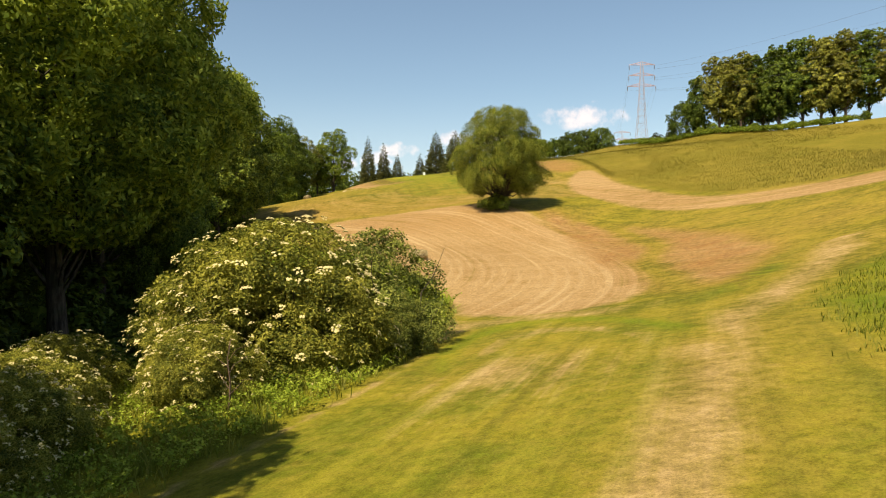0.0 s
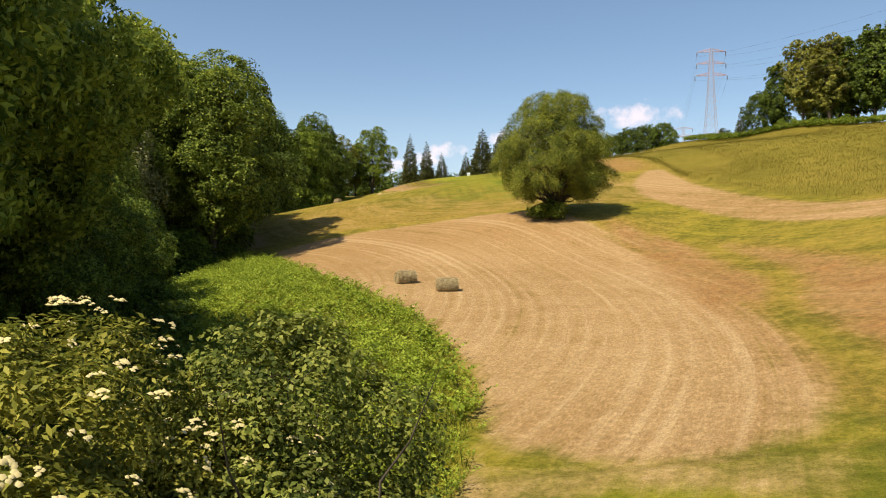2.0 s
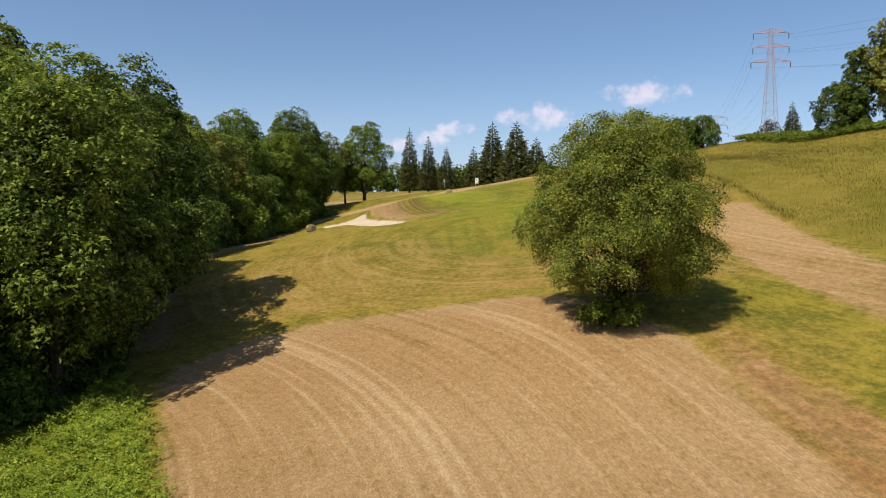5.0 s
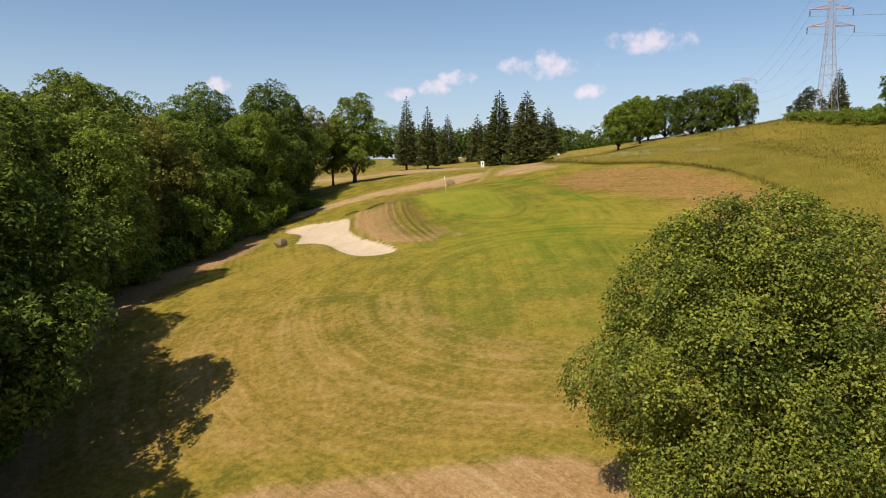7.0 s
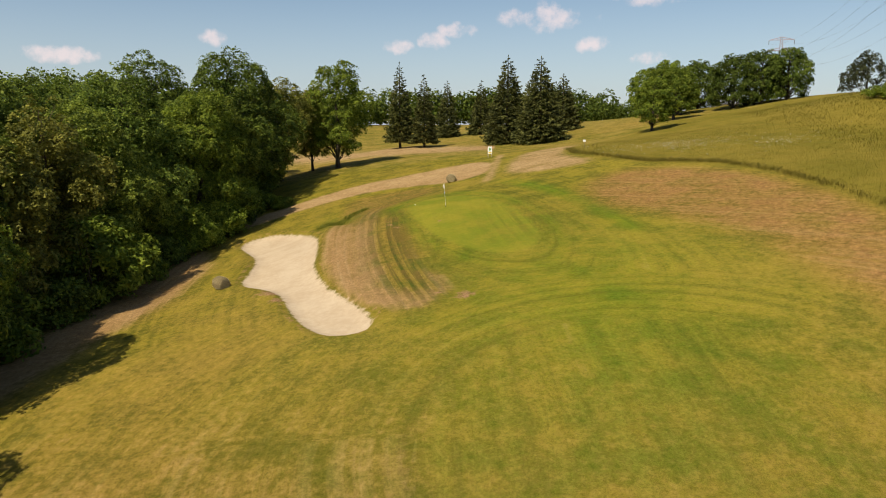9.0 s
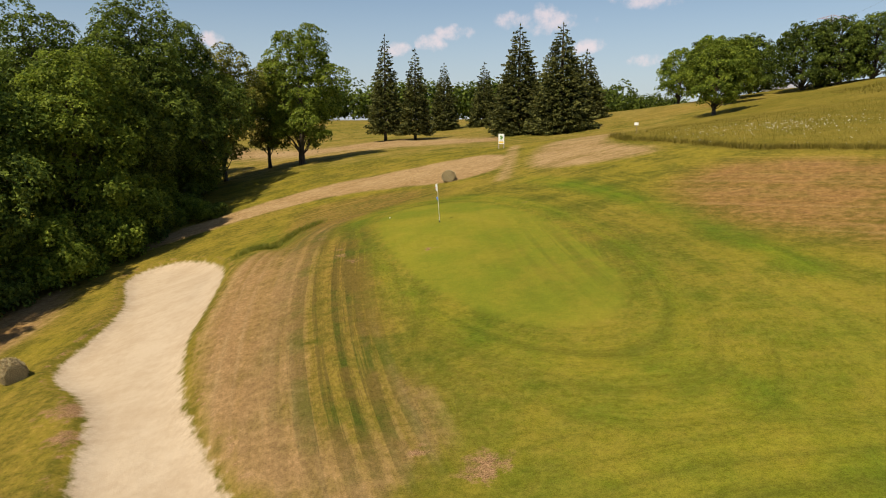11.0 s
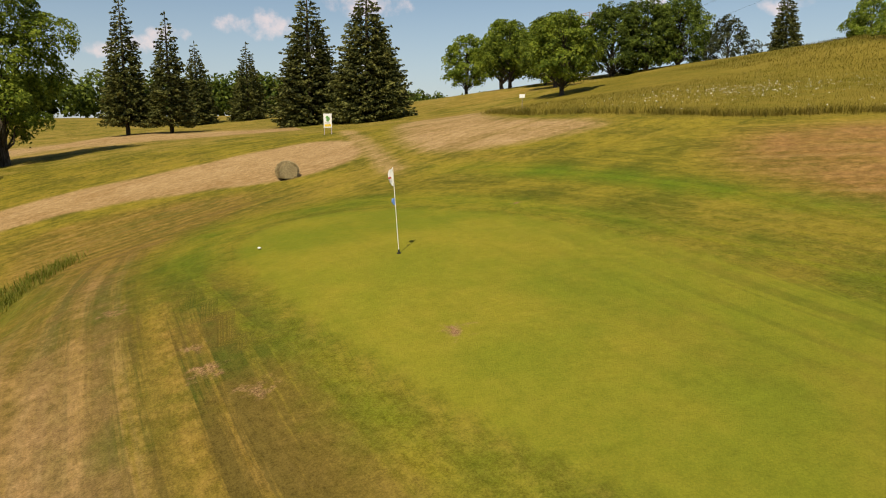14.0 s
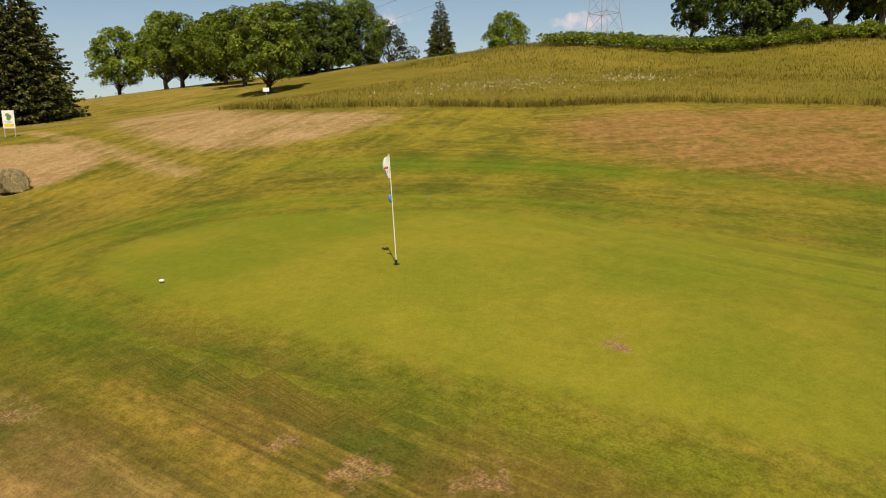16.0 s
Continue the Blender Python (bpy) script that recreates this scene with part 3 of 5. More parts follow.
    dark_turf_shade = np.maximum(dark_turf_shade, 0.35 * np.exp(-((slope + 7.8) / 1.8) ** 2) * np.clip((Y - 114) / 5, 0, 1) * np.clip((138 - Y) / 4, 0, 1) * np.clip((g - 1.05) / 0.3, 0, 1))
    disc = np.clip((9.4 - hoop) / 1.0, 0, 1)
    apron = np.exp(-((X - 3) / 6) ** 2 - ((Y - 25.5) / 2.0) ** 2)
    fringe = np.exp(-((g - 2.3) / 0.28) ** 2) * np.clip((X + 5) / 4, 0, 1) * np.clip((Y - 120) / 6, 0, 1)
    # wood floor: a dark litter tone with the canopy's shade painted in
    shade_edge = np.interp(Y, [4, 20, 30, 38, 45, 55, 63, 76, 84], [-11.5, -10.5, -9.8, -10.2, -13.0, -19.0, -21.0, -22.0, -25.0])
    shade_litter = np.maximum(np.clip((shade_edge - X) / 1.5, 0, 1) * (Y < 84), wood) * np.clip((X + 46) / 6, 0, 1)
    dark_turf_shade = np.maximum(dark_turf_shade, 0.95 * shade_litter)
    # darker patch east of the green
    dark_turf_shade = np.maximum(dark_turf_shade, 0.45 * np.exp(-((X + 0.5) / 4.0) ** 2 - ((Y - 130) / 5.5) ** 2))
    dark_turf_shade = np.maximum(dark_turf_shade, 0.7 * np.exp(-((g - 1.75) / 0.40) ** 2) * np.clip((-7.5 - X) / 2, 0, 1) * np.clip((Y - 131) / 4, 0, 1))
    gully = np.exp(-(((X + 18.6) * 0.93 + (Y - 143.0) * 0.36) / 1.7) ** 2) * np.exp(-(((Y - 142.5) * 0.93 - (X + 18.6) * 0.36) / 6.5) ** 2)
    rough = inside(ROUGH, X, Y, 1.0)
    semi = np.clip((Y - 81) / 3, 0, 1) * np.clip((112 - Y) / 14, 0, 1) * (1 - np.clip((np.abs(X + 4) - 20) / 6, 0, 1))
    dry = np.maximum.reduce([stubble, 0.7 * red, 0.78 * band, 0.78 * bank * np.clip((150 - Y) / 10, 0.35, 1), 0.44 * side, road, 0.72 * far_hay, 0.85 * edge, 0.32 * semi, 0.6 * lane, 0.54 * track, 0.60 * apron, 0.45 * crown, 0.48 * heart, 0.75 * np.exp(-((inside(THICKET, X, Y, 0.5) - 0.12) / 0.12) ** 2) * (inside(THICKET, X, Y, 0.5) > 0.005) * (Y < 30)])
    dry = np.where(Y > 176, 0.30 + 0.6 * np.exp(-((Y - 194 + 0.4 * X) / 6.0) ** 2) * (X < -4), dry)
    dry = dry * (1 - putting) * (1 - 0.8 * collar * (X > -9)) * (1 - 0.7 * stripy) * (1 - 0.9 * gully) * (1 - 0.85 * rim) * (1 - 0.75 * disc) * (1 - 0.7 * swale) * (1 - 0.8 * fringe)
    dry = dry * (1 - meadow) * (1 - thicket) * (1 - 0.6 * wood)
    lush = np.maximum.reduce([putting, 0.8 * collar, 0.85 * approach, 0.55 * start, 0.95 * thicket, 0.5 * wood, rim, swale, 0.62 * disc, 0.35 * stripy, fringe, rough, 0.9 * gully]) * (1 - track * 0.8) * (1 - 0.6 * heart) * (1 - lane)
    earth = np.maximum.reduce([1.0 * red, 0.50 * bank, 0.85 * side, 0.18 * stubble + 0.34 * stubble * np.clip((Y - 55) / 15, 0, 1), 0.4 * band, 0.5 * edge, 0.34 * semi]) * (1 - putting) * (1 - 0.45 * stripy)
    earth = np.maximum(earth, 0.5 * np.exp(-((slope + 10.6) / 1.7) ** 2) * np.clip((Y - 117) / 5, 0, 1) * np.clip((139 - Y) / 5, 0, 1) * np.clip((g - 1.1) / 0.2, 0, 1))
    # the mower's rows: metres across them over their spacing, and metres along them
    ring = np.sqrt((X + 40) ** 2 + (Y - 48) ** 2)
    loop = np.sqrt((X - 2.5) ** 2 + (Y - 101.3) ** 2)
    turned = np.arctan2(Y - 48, X + 40) * 50
    round_green = np.arctan2(Y - 101.3, X - 2.5) * 14
    gr = green_reach(X, Y) * 4.4
    lays = [
        (np.ones_like(X, bool), loop / 1.05, round_green),
        ((loop < 9.0) & (Y < 116), (X + 0.10 * (Y - 101)) / 1.4, Y),
        ((X < -7) & (Y > 113), slope / 0.8, Y),
        ((g < 3.2) & ((X > -7.5) | (Y > 132.5)) & (Y > 116), gr / 0.9, Y),
        (g < 1.0, slope / 1.1, Y),
        (bank > 0.02, slope / 0.8, Y),
        (side > 0.05, (Y + 0.35 * X + 0.015 * X * X) / 0.9, X),
        (Y > 146, (X * 0.45 - Y * 0.9) / 0.9, X),
        ((X > 11.9) & (Y < 100), (X * 0.86 + Y * 0.5) / 0.9, Y),
        (stubble > 0.02, ring / 0.72, turned),
        (Y < 26.5, (X * 0.94 - Y * 0.34) / 1.3, Y),
    ]
    row, along = np.zeros_like(X), np.zeros_like(X)
    for area, across, far in lays:
        row, along = np.where(area, across, row), np.where(area, far, along)
    rows = np.maximum.reduce([stubble, 0.55 * red, 0.7 * band, 0.62 * bank, 0.32 * side, 0.48 * semi, 1.0 * start, 0.6 * far_hay, 0.4 * road, 0.75 * approach, 0.8 * collar, 0.4 * edge, stripy, 0.6 * fringe])
    rows = np.maximum(rows, 0.36) * (1 - 0.55 * putting) * (1 - meadow) * (1 - 0.75 * track)
    soil = np.zeros_like(X)
    for cx, cy, r in ((-12.05, 131.8, 0.36), (-11.3, 130.8, 0.35), (-7.95, 131.4, 0.4), (-14.1, 136.3, 0.45), (-5.0, 114.8, 0.8), (-6.6, 115.6, 0.4), (-12.4, 132.9, 0.3), (-3.4, 139.6, 0.25), (-18.6, 121.0, 1.3), (-17.4, 118.6, 0.9)):
        soil = np.maximum(soil, 0.75 * np.exp(-((X - cx) ** 2 + (Y - cy) ** 2) / (r * r)))
    lip = inside(BUNKER, X, Y, 1.0)
    soil = np.maximum(soil, 0.5 * np.exp(-((lip - 0.22) / 0.16) ** 2) * (lip > 0.01))
    sand = inside(BUNKER, X, Y, 0.85)
    for key, values in (("dry", dry), ("lush", lush), ("sand", sand), ("earth", earth), ("row", row), ("rows", rows), ("tall", meadow), ("soil", soil), ("along", along), ("putt", putting), ("dark_turf_shade", dark_turf_shade)):
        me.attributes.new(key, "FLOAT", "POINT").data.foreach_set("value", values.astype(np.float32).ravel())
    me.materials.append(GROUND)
    return tagged(new("ground", me), "rolling golf course turf, mown hay stubble and a pale sand bunker", "ground", kind="structure")


build_ground()

# ---- building helpers ----
def mesh_from(name, verts, faces, material, smooth=False, indices=None):
    """A mesh from numpy arrays: faces is n by 3 or n by 4."""
    me = bpy.data.meshes.new(name)
    faces = np.asarray(faces, np.int32)
    me.vertices.add(len(verts))
    me.vertices.foreach_set("co", np.asarray(verts, np.float32).ravel())
    me.loops.add(faces.size)
    me.loops.foreach_set("vertex_index", faces.ravel())
    me.polygons.add(len(faces))
    me.polygons.foreach_set("loop_start", np.arange(0, faces.size, faces.shape[1], dtype=np.int32))
    if smooth:
        me.polygons.foreach_set("use_smooth", np.ones(len(faces), bool))
    for m in material if isinstance(material, (list, tuple)) else (material,):
        me.materials.append(m)
    if indices is not None:
        me.polygons.foreach_set("material_index", np.asarray(indices, np.int32))
    me.update(calc_edges=True)
    return me


def part(name, bm, material, parent, label=""):
    """Links a bmesh, or a mesh, as one object under a thing."""
    me = bm
    if isinstance(bm, bmesh.types.BMesh):
        me = bpy.data.meshes.new(name)
        bm.to_mesh(me)
        bm.free()
    if material:
        me.materials.append(material)
    ob = new(name, me)
    ob.parent = parent
    return tagged(ob, label) if label else ob


def thing(name, label, category, group="", kind=""):
    return tagged(new(name), label, category, group, kind)


def unit(v):
    return v / (np.linalg.norm(v, axis=-1, keepdims=True) + 1e-9)


def leaf_quads(rng, at, face, size, long=1.6, fold=0.18, jitter=0.55):
    """Kite-shaped leaves at points, each facing about a given way, folded along the midrib."""
    n = len(at)
    nrm = unit(face + rng.normal(0, jitter, (n, 3)))
    t = unit(np.cross(nrm, rng.normal(0, 1, (n, 3))))
    b = np.cross(nrm, t)
    s = size * rng.uniform(0.65, 1.3, (n, 1))
    base, tip = at - t * s * long * 0.5, at + t * s * long * 0.5
    left, right = at + b * s * 0.5 + nrm * s * fold, at - b * s * 0.5 + nrm * s * fold
    verts = np.stack([base, right, tip, left], 1).reshape(-1, 3)
    faces = np.arange(4 * n).reshape(-1, 4)
    return verts, faces


def leaf_points(rng, at, face, size, long=1.5, jitter=0.4):
    """Small pointed leaves of one face each, for crowns that stay at a distance."""
    n = len(at)
    nrm = unit(face + rng.normal(0, jitter, (n, 3)))
    t = unit(np.cross(nrm, rng.normal(0, 1, (n, 3))))
    b = np.cross(nrm, t)
    s = size * rng.uniform(0.65, 1.35, (n, 1))
    verts = np.stack([at - t * s * long * 0.45 - b * s * 0.5, at - t * s * long * 0.30 + b * s * 0.5, at + t * s * long * 0.6], 1).reshape(-1, 3)
    return verts, np.arange(3 * n).reshape(-1, 3)


def tube(points, radii, sides=7):
    """A tapered, bent tube through points."""
    points = np.asarray(points, float)
    radii = np.asarray(radii, float)
    verts, faces = [], []
    for i, p in enumerate(points):
        d = points[min(i + 1, len(points) - 1)] - points[max(i - 1, 0)]
        d = d / (np.linalg.norm(d) + 1e-9)
        u = np.cross(d, (0.31, 0.87, 0.12))
        u = u / (np.linalg.norm(u) + 1e-9)
        v = np.cross(d, u)
        for k in range(sides):
            a = 2 * math.pi * k / sides
            verts.append(p + radii[i] * (math.cos(a) * u + math.sin(a) * v))
    for i in range(len(points) - 1):
        for k in range(sides):
            a, b = i * sides + k, i * sides + (k + 1) % sides
            faces.append((a, b, b + sides, a + sides))
    return np.array(verts), np.array(faces)


def joined(pieces):
    verts, faces, k = [], [], 0
    for v, f in pieces:
        verts.append(v)
        faces.append(f + k)
        k += len(v)
    return np.concatenate(verts), np.concatenate(faces)


def bent(rng, a, b, n=5, wander=0.06):
    """Points from a to b with a natural bend."""
    a, b = np.asarray(a, float), np.asarray(b, float)
    t = np.linspace(0, 1, n)[:, None]
    p = a + (b - a) * t
    p += rng.normal(0, wander * np.linalg.norm(b - a), (n, 3)) * np.sin(math.pi * t)
    p[:, 2] += 0.10 * np.linalg.norm((b - a)[:2]) * np.sin(math.pi * t[:, 0])
    return p


def broadleaf(name, label, seed, tall, wide, leaf, count, material, bark=BARK, bare=0.22, girth=0.22, lobes=22, shape=1.0, droop=0.0, thin=0.0, group="", stems=1, category="tree", lean=0.0, spray=0.30, near=False, long=1.6, fine=1.0, gaps=-0.45, upward=0.70, tilt=0.42):
    """A broadleaved tree: tapered trunk with limbs, and a crown of many leaves held in uneven clumps with gaps between them.
    bare: share of the height with no crown; shape below 1 is broad at the foot, above 1 at the top; droop: hanging sprays; fine below 1 makes a closed dome of small clumps;
    gaps: how much of the crown stays open, from -2 for none to 2 for all; upward, tilt: how far leaves face the sky, and how unevenly."""
    rng = np.random.default_rng(seed)
    root = thing(name, label, category, group)
    low = tall * bare
    # clumps of foliage
    clumps = []
    for i in range(lobes):
        f = (i + 0.5) / lobes
        z = low + (tall - low) * (0.06 + 0.86 * f)
        g = (z - low) / (tall - low)
        env = wide * max(0.18, math.sin(math.pi * min(1, max(0, (g * 0.88 + 0.10) ** shape))) ** 0.75)
        a = i * 2.399 + rng.normal(0, 0.35)
        r = (rng.uniform(0.18, 1.06) ** 0.7 if fine == 1.0 else rng.uniform(0.35, 1.1) ** 0.5) * max(0.0, env - 0.10 * wide * fine)
        size = wide * rng.uniform(0.26, 0.46) * (0.72 + 0.4 * math.sin(math.pi * g)) * fine
        clumps.append((np.array([r * math.cos(a) + lean * g * tall, r * math.sin(a), z]), size * rng.uniform(0.85, 1.2), size * rng.uniform(0.6, 0.85)))
    # wood
    wood = []
    for s in range(stems):
        off = rng.normal(0, 0.22 * (stems > 1), 2)
        top = np.array([off[0] * 4 + lean * tall * 0.8, off[1] * 4, tall * 0.86])
        line = bent(rng, (off[0], off[1], -0.4), top, 8, 0.02)
        r0 = girth / math.sqrt(stems)
        wood.append(tube(line, r0 * np.array([1.55, 1.08, 0.95, 0.8, 0.62, 0.45, 0.28, 0.1]), 9))
    for c, rx, rz in clumps:
        start = np.array([lean * c[2] * 0.5, 0, max(low * 0.55, c[2] - 0.55 * np.hypot(c[0], c[1]) - 0.12 * tall)])
        r = girth * 0.34 * (1 - 0.6 * start[2] / tall)
        wood.append(tube(bent(rng, start, c, 5), r * np.array([1.0, 0.75, 0.5, 0.32, 0.14]), 5))
        for _ in range(2):
            d = unit(rng.normal(0, 1, 3)) * rx * 0.8
            wood.append(tube(bent(rng, c, c + d, 3), r * np.array([0.35, 0.2, 0.06]), 4))
    v, f = joined(wood)
    part("trunk", mesh_from("trunk", v, f, bark, smooth=True), None, root)
    # leaves, in small domed tufts over the outside of the crown, with a little filling within
    mids, rxs, rzs = np.array([c for c, _, _ in clumps]), np.array([r for _, r, _ in clumps]), np.array([r for _, _, r in clumps])
    half = np.stack([rxs, rxs, rzs], 1)
    per = 24
    want = int(count / per)
    own = rng.choice(len(clumps), int(want * 4.5), p=rxs ** 2 / (rxs ** 2).sum())
    d = unit(rng.normal(0, 1, (len(own), 3)) + np.array([0, 0, 0.12]))
    at = mids[own] + d * half[own] * rng.uniform(0.80, 1.08, (len(own), 1))
    buried = np.zeros(len(own), bool)
    for k in range(len(clumps)):
        buried |= (own != k) & ((((at - mids[k]) / half[k]) ** 2).sum(1) < 0.72)
    # boughs and the gaps between them
    wave = sum(np.sin((at * [1, 1, 1.5]) @ unit(rng.normal(0, 1, 3)) * 2 * math.pi / (wide * gap) + rng.uniform(0, 6.3)) for gap in (0.22, 0.27, 0.33, 0.42))
    keep = np.nonzero((~buried | (rng.uniform(0, 1, len(own)) < 0.10)) & (rng.uniform(0, 1, len(own)) >= thin) & (wave + rng.normal(0, 0.35, len(own)) > gaps))[0][:want]
    own, d, at = own[keep], d[keep], at[keep]
    heart = np.array([lean * tall * 0.5, 0, low + 0.42 * (tall - low)])
    nrm = unit(0.50 * d + 0.35 * unit(at - heart) + np.array([0, 0, upward]) + rng.normal(0, 0.25, d.shape))
    u = unit(np.cross(nrm, rng.normal(0, 1, d.shape)))
    w = np.cross(nrm, u)
    size = spray * rng.uniform(0.75, 1.5, (len(at), 1, 1))
    a1, a2 = rng.normal(0, 0.85, (len(at), per, 1)), rng.normal(0, 0.62, (len(at), per, 1))
    rise = 0.45 - 0.42 * (a1 * a1 + a2 * a2) + rng.normal(0, 0.16, a1.shape)
    side = u[:, None] * a1 + w[:, None] * a2
    p = (at[:, None] + size * (side + nrm[:, None] * np.maximum(rise, -1.6))).reshape(-1, 3)
    o = unit(nrm[:, None] * 0.9 + side * 0.45 + np.array([0, 0, 0.35 * upward])).reshape(-1, 3)
    fill = np.nonzero(rng.uniform(0, 1, len(p)) < 0.08)[0]
    p[fill] = mids[np.repeat(own, per)[fill]] + (p[fill] - mids[np.repeat(own, per)[fill]]) * rng.uniform(0.25, 0.75, (len(fill), 1))
    if droop:
        p[:, 2] -= droop * np.repeat(rng.uniform(0.2, 1, len(at)), per) * rng.uniform(0, 1, len(p)) ** 1.3
    ok = p[:, 2] > 0.05
    v, f = (leaf_quads(rng, p[ok], o[ok], leaf, long=long, jitter=tilt) if near else leaf_points(rng, p[ok], o[ok], leaf, jitter=tilt))
    part("crown", mesh_from("crown", v, f, material), None, root)
    return root


def spruce(name, label, seed, tall, wide, bare=0.05, group="", dense=1.0):
    """A spruce: straight stem, whorls of drooping boughs, each a fan of needle sprays."""
    rng = np.random.default_rng(seed)
    root = thing(name, label, "tree", group)
    v, f = tube([(0, 0, -0.4), (0, 0, tall * 0.3), (0.02, 0.01, tall * 0.7), (0, 0, tall * 0.99)], [wide * 0.085, wide * 0.065, wide * 0.035, 0.02], 8)
    part("trunk", mesh_from("trunk", v, f, BARK, smooth=True), None, root)
    at, way, size = [], [], []
    boughs = int(dense * tall * 34)
    for k in range(boughs):
        g = bare + (0.985 - bare) * (1 - math.sqrt(1 - (k + rng.uniform(0, 1)) / boughs))
        z, a = tall * g, k * 2.39996 + rng.normal(0, 0.3)
        r = (wide * min(1.0, 0.80 + 1.6 * g) * (1 - g) ** 0.72 + 0.10) * (rng.uniform(0.80, 1.08) if k % 9 else 1.2)
        steps = max(3, int(r / 0.20))
        for s in range(steps):
            t = 0.34 + 0.66 * (s + rng.uniform(0, 1)) / steps
            drop = -0.34 * r * t + 0.24 * r * t * t
            for _ in range(3):
                side = rng.normal(0, (0.06 + 0.10 * (1 - abs(2 * t - 1.3))) * min(1.6, r))
                at.append((math.cos(a) * r * t - math.sin(a) * side, math.sin(a) * r * t + math.cos(a) * side, z + drop - abs(side) * 0.5 + rng.normal(0, 0.05)))
                way.append((math.cos(a + rng.normal(0, 0.6)), math.sin(a + rng.normal(0, 0.6)), rng.uniform(-0.75, 0.35)))
                size.append(rng.uniform(0.22, 0.40))
    at, t, s = np.array(at), unit(np.array(way)), np.array(size)[:, None]
    at = np.concatenate([at, [(0, 0, tall * 0.97)] * 4])
    t = np.concatenate([t, unit(np.array([(0.1, 0, 1), (-0.1, 0.1, 1), (0, -0.1, 1), (0, 0, 1.0)]))])
    s = np.concatenate([s, np.full((4, 1), 0.4)])
    b = unit(np.cross(t, rng.normal(0, 1, at.shape) + np.array([0, 0, 0.8])))
    verts = np.stack([at - t * s * 0.5, at - b * s * 0.30, at + t * s * 0.62, at + b * s * 0.30], 1).reshape(-1, 3)
    part("crown", mesh_from("crown", verts, np.arange(len(verts)).reshape(-1, 4), NEEDLE), None, root)
    return root


def stand(ob, x, y, turn=0.0, size=1.0, sink=0.05):
    """Puts a thing on the ground."""
    ob.matrix_basis = pose(x, y, ground_z(x, y) - sink, 0, 0, turn) @ Matrix.Scale(size, 4)
    return ob


def again(ob, x, y, turn=0.0, size=1.0, sink=0.05, label=""):
    """A copy of a thing at another place on the ground, in its own size."""
    c = copy_thing(ob, pose(x, y, ground_z(x, y) - sink, 0, 0, turn))
    c.scale = (size, size, size)
    return tagged(c, label) if label else c


# ---- the lone tree on the fairway ----
lone = broadleaf("lone_tree", "broad round field maple alone on the mown fairway", 11, 10.9, 4.75, 0.068, 190000, LEAF_LONE, bare=0.12, girth=0.36, lobes=100, shape=0.74, spray=0.32, near=True, fine=0.66, gaps=-0.15)
stand(lone, 6.1, 75.7, 20)
suckers = broadleaf("sucker_shoots", "leafy shoots round the foot of the lone tree", 12, 1.3, 1.2, 0.09, 3500, LEAF_BRIGHT, bare=0.02, girth=0.05, lobes=9, stems=3, spray=0.18, near=True, category="shrub")
stand(suckers, 5.6, 74.5, 0, 1.2)

# ---- the wood along the hollow ----
ash = broadleaf("ash_tree", "tall ash with feathery leaves at the wood's edge", 21, 15.5, 5.0, 0.135, 60000, LEAF_ASH, bare=0.16, girth=0.26, lobes=40, shape=0.9, thin=0.05, group="wood in the hollow")
stand(ash, -29.0, 45.5, 250, 1.12)
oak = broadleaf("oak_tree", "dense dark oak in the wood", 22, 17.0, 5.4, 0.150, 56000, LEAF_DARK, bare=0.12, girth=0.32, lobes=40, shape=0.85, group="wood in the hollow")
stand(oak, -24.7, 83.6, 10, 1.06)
maple = broadleaf("maple_tree", "fresh green maple at the wood's edge", 23, 15.0, 4.8, 0.150, 50000, LEAF_BRIGHT, bare=0.05, girth=0.26, lobes=36, shape=0.85, group="wood in the hollow")
stand(maple, -29.6, 87.0, 200, 1.08)
alder = broadleaf("alder_tree", "loose olive-brown alder with thin crown", 24, 15.5, 3.9, 0.17, 22000, LEAF_OLIVE, bare=0.15, girth=0.2, lobes=24, shape=1.05, thin=0.2, group="wood in the hollow")
stand(alder, -38.0, 127.0)
birch = broadleaf("weeping_birch", "pale weeping birch with hanging sprays at the wood's edge", 25, 14.5, 3.3, 0.12, 30000, LEAF_PALE, bare=0.10, girth=0.16, lobes=20, shape=0.95, droop=2.6, group="wood in the hollow")
stand(birch, -28.0, 64.0, 0, 1.15)

tall_ash = broadleaf("ash_tree", "tall ash with a high crown over deep shade", 26, 17.0, 5.2, 0.092, 140000, LEAF_ASH_LIT, bare=0.24, girth=0.28, lobes=44, shape=0.95, thin=0.05, spray=0.34, gaps=0.25, upward=0.15, tilt=0.75, near=True, long=2.6, group="wood in the hollow")
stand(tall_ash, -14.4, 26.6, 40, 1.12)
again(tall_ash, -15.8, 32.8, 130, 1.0)

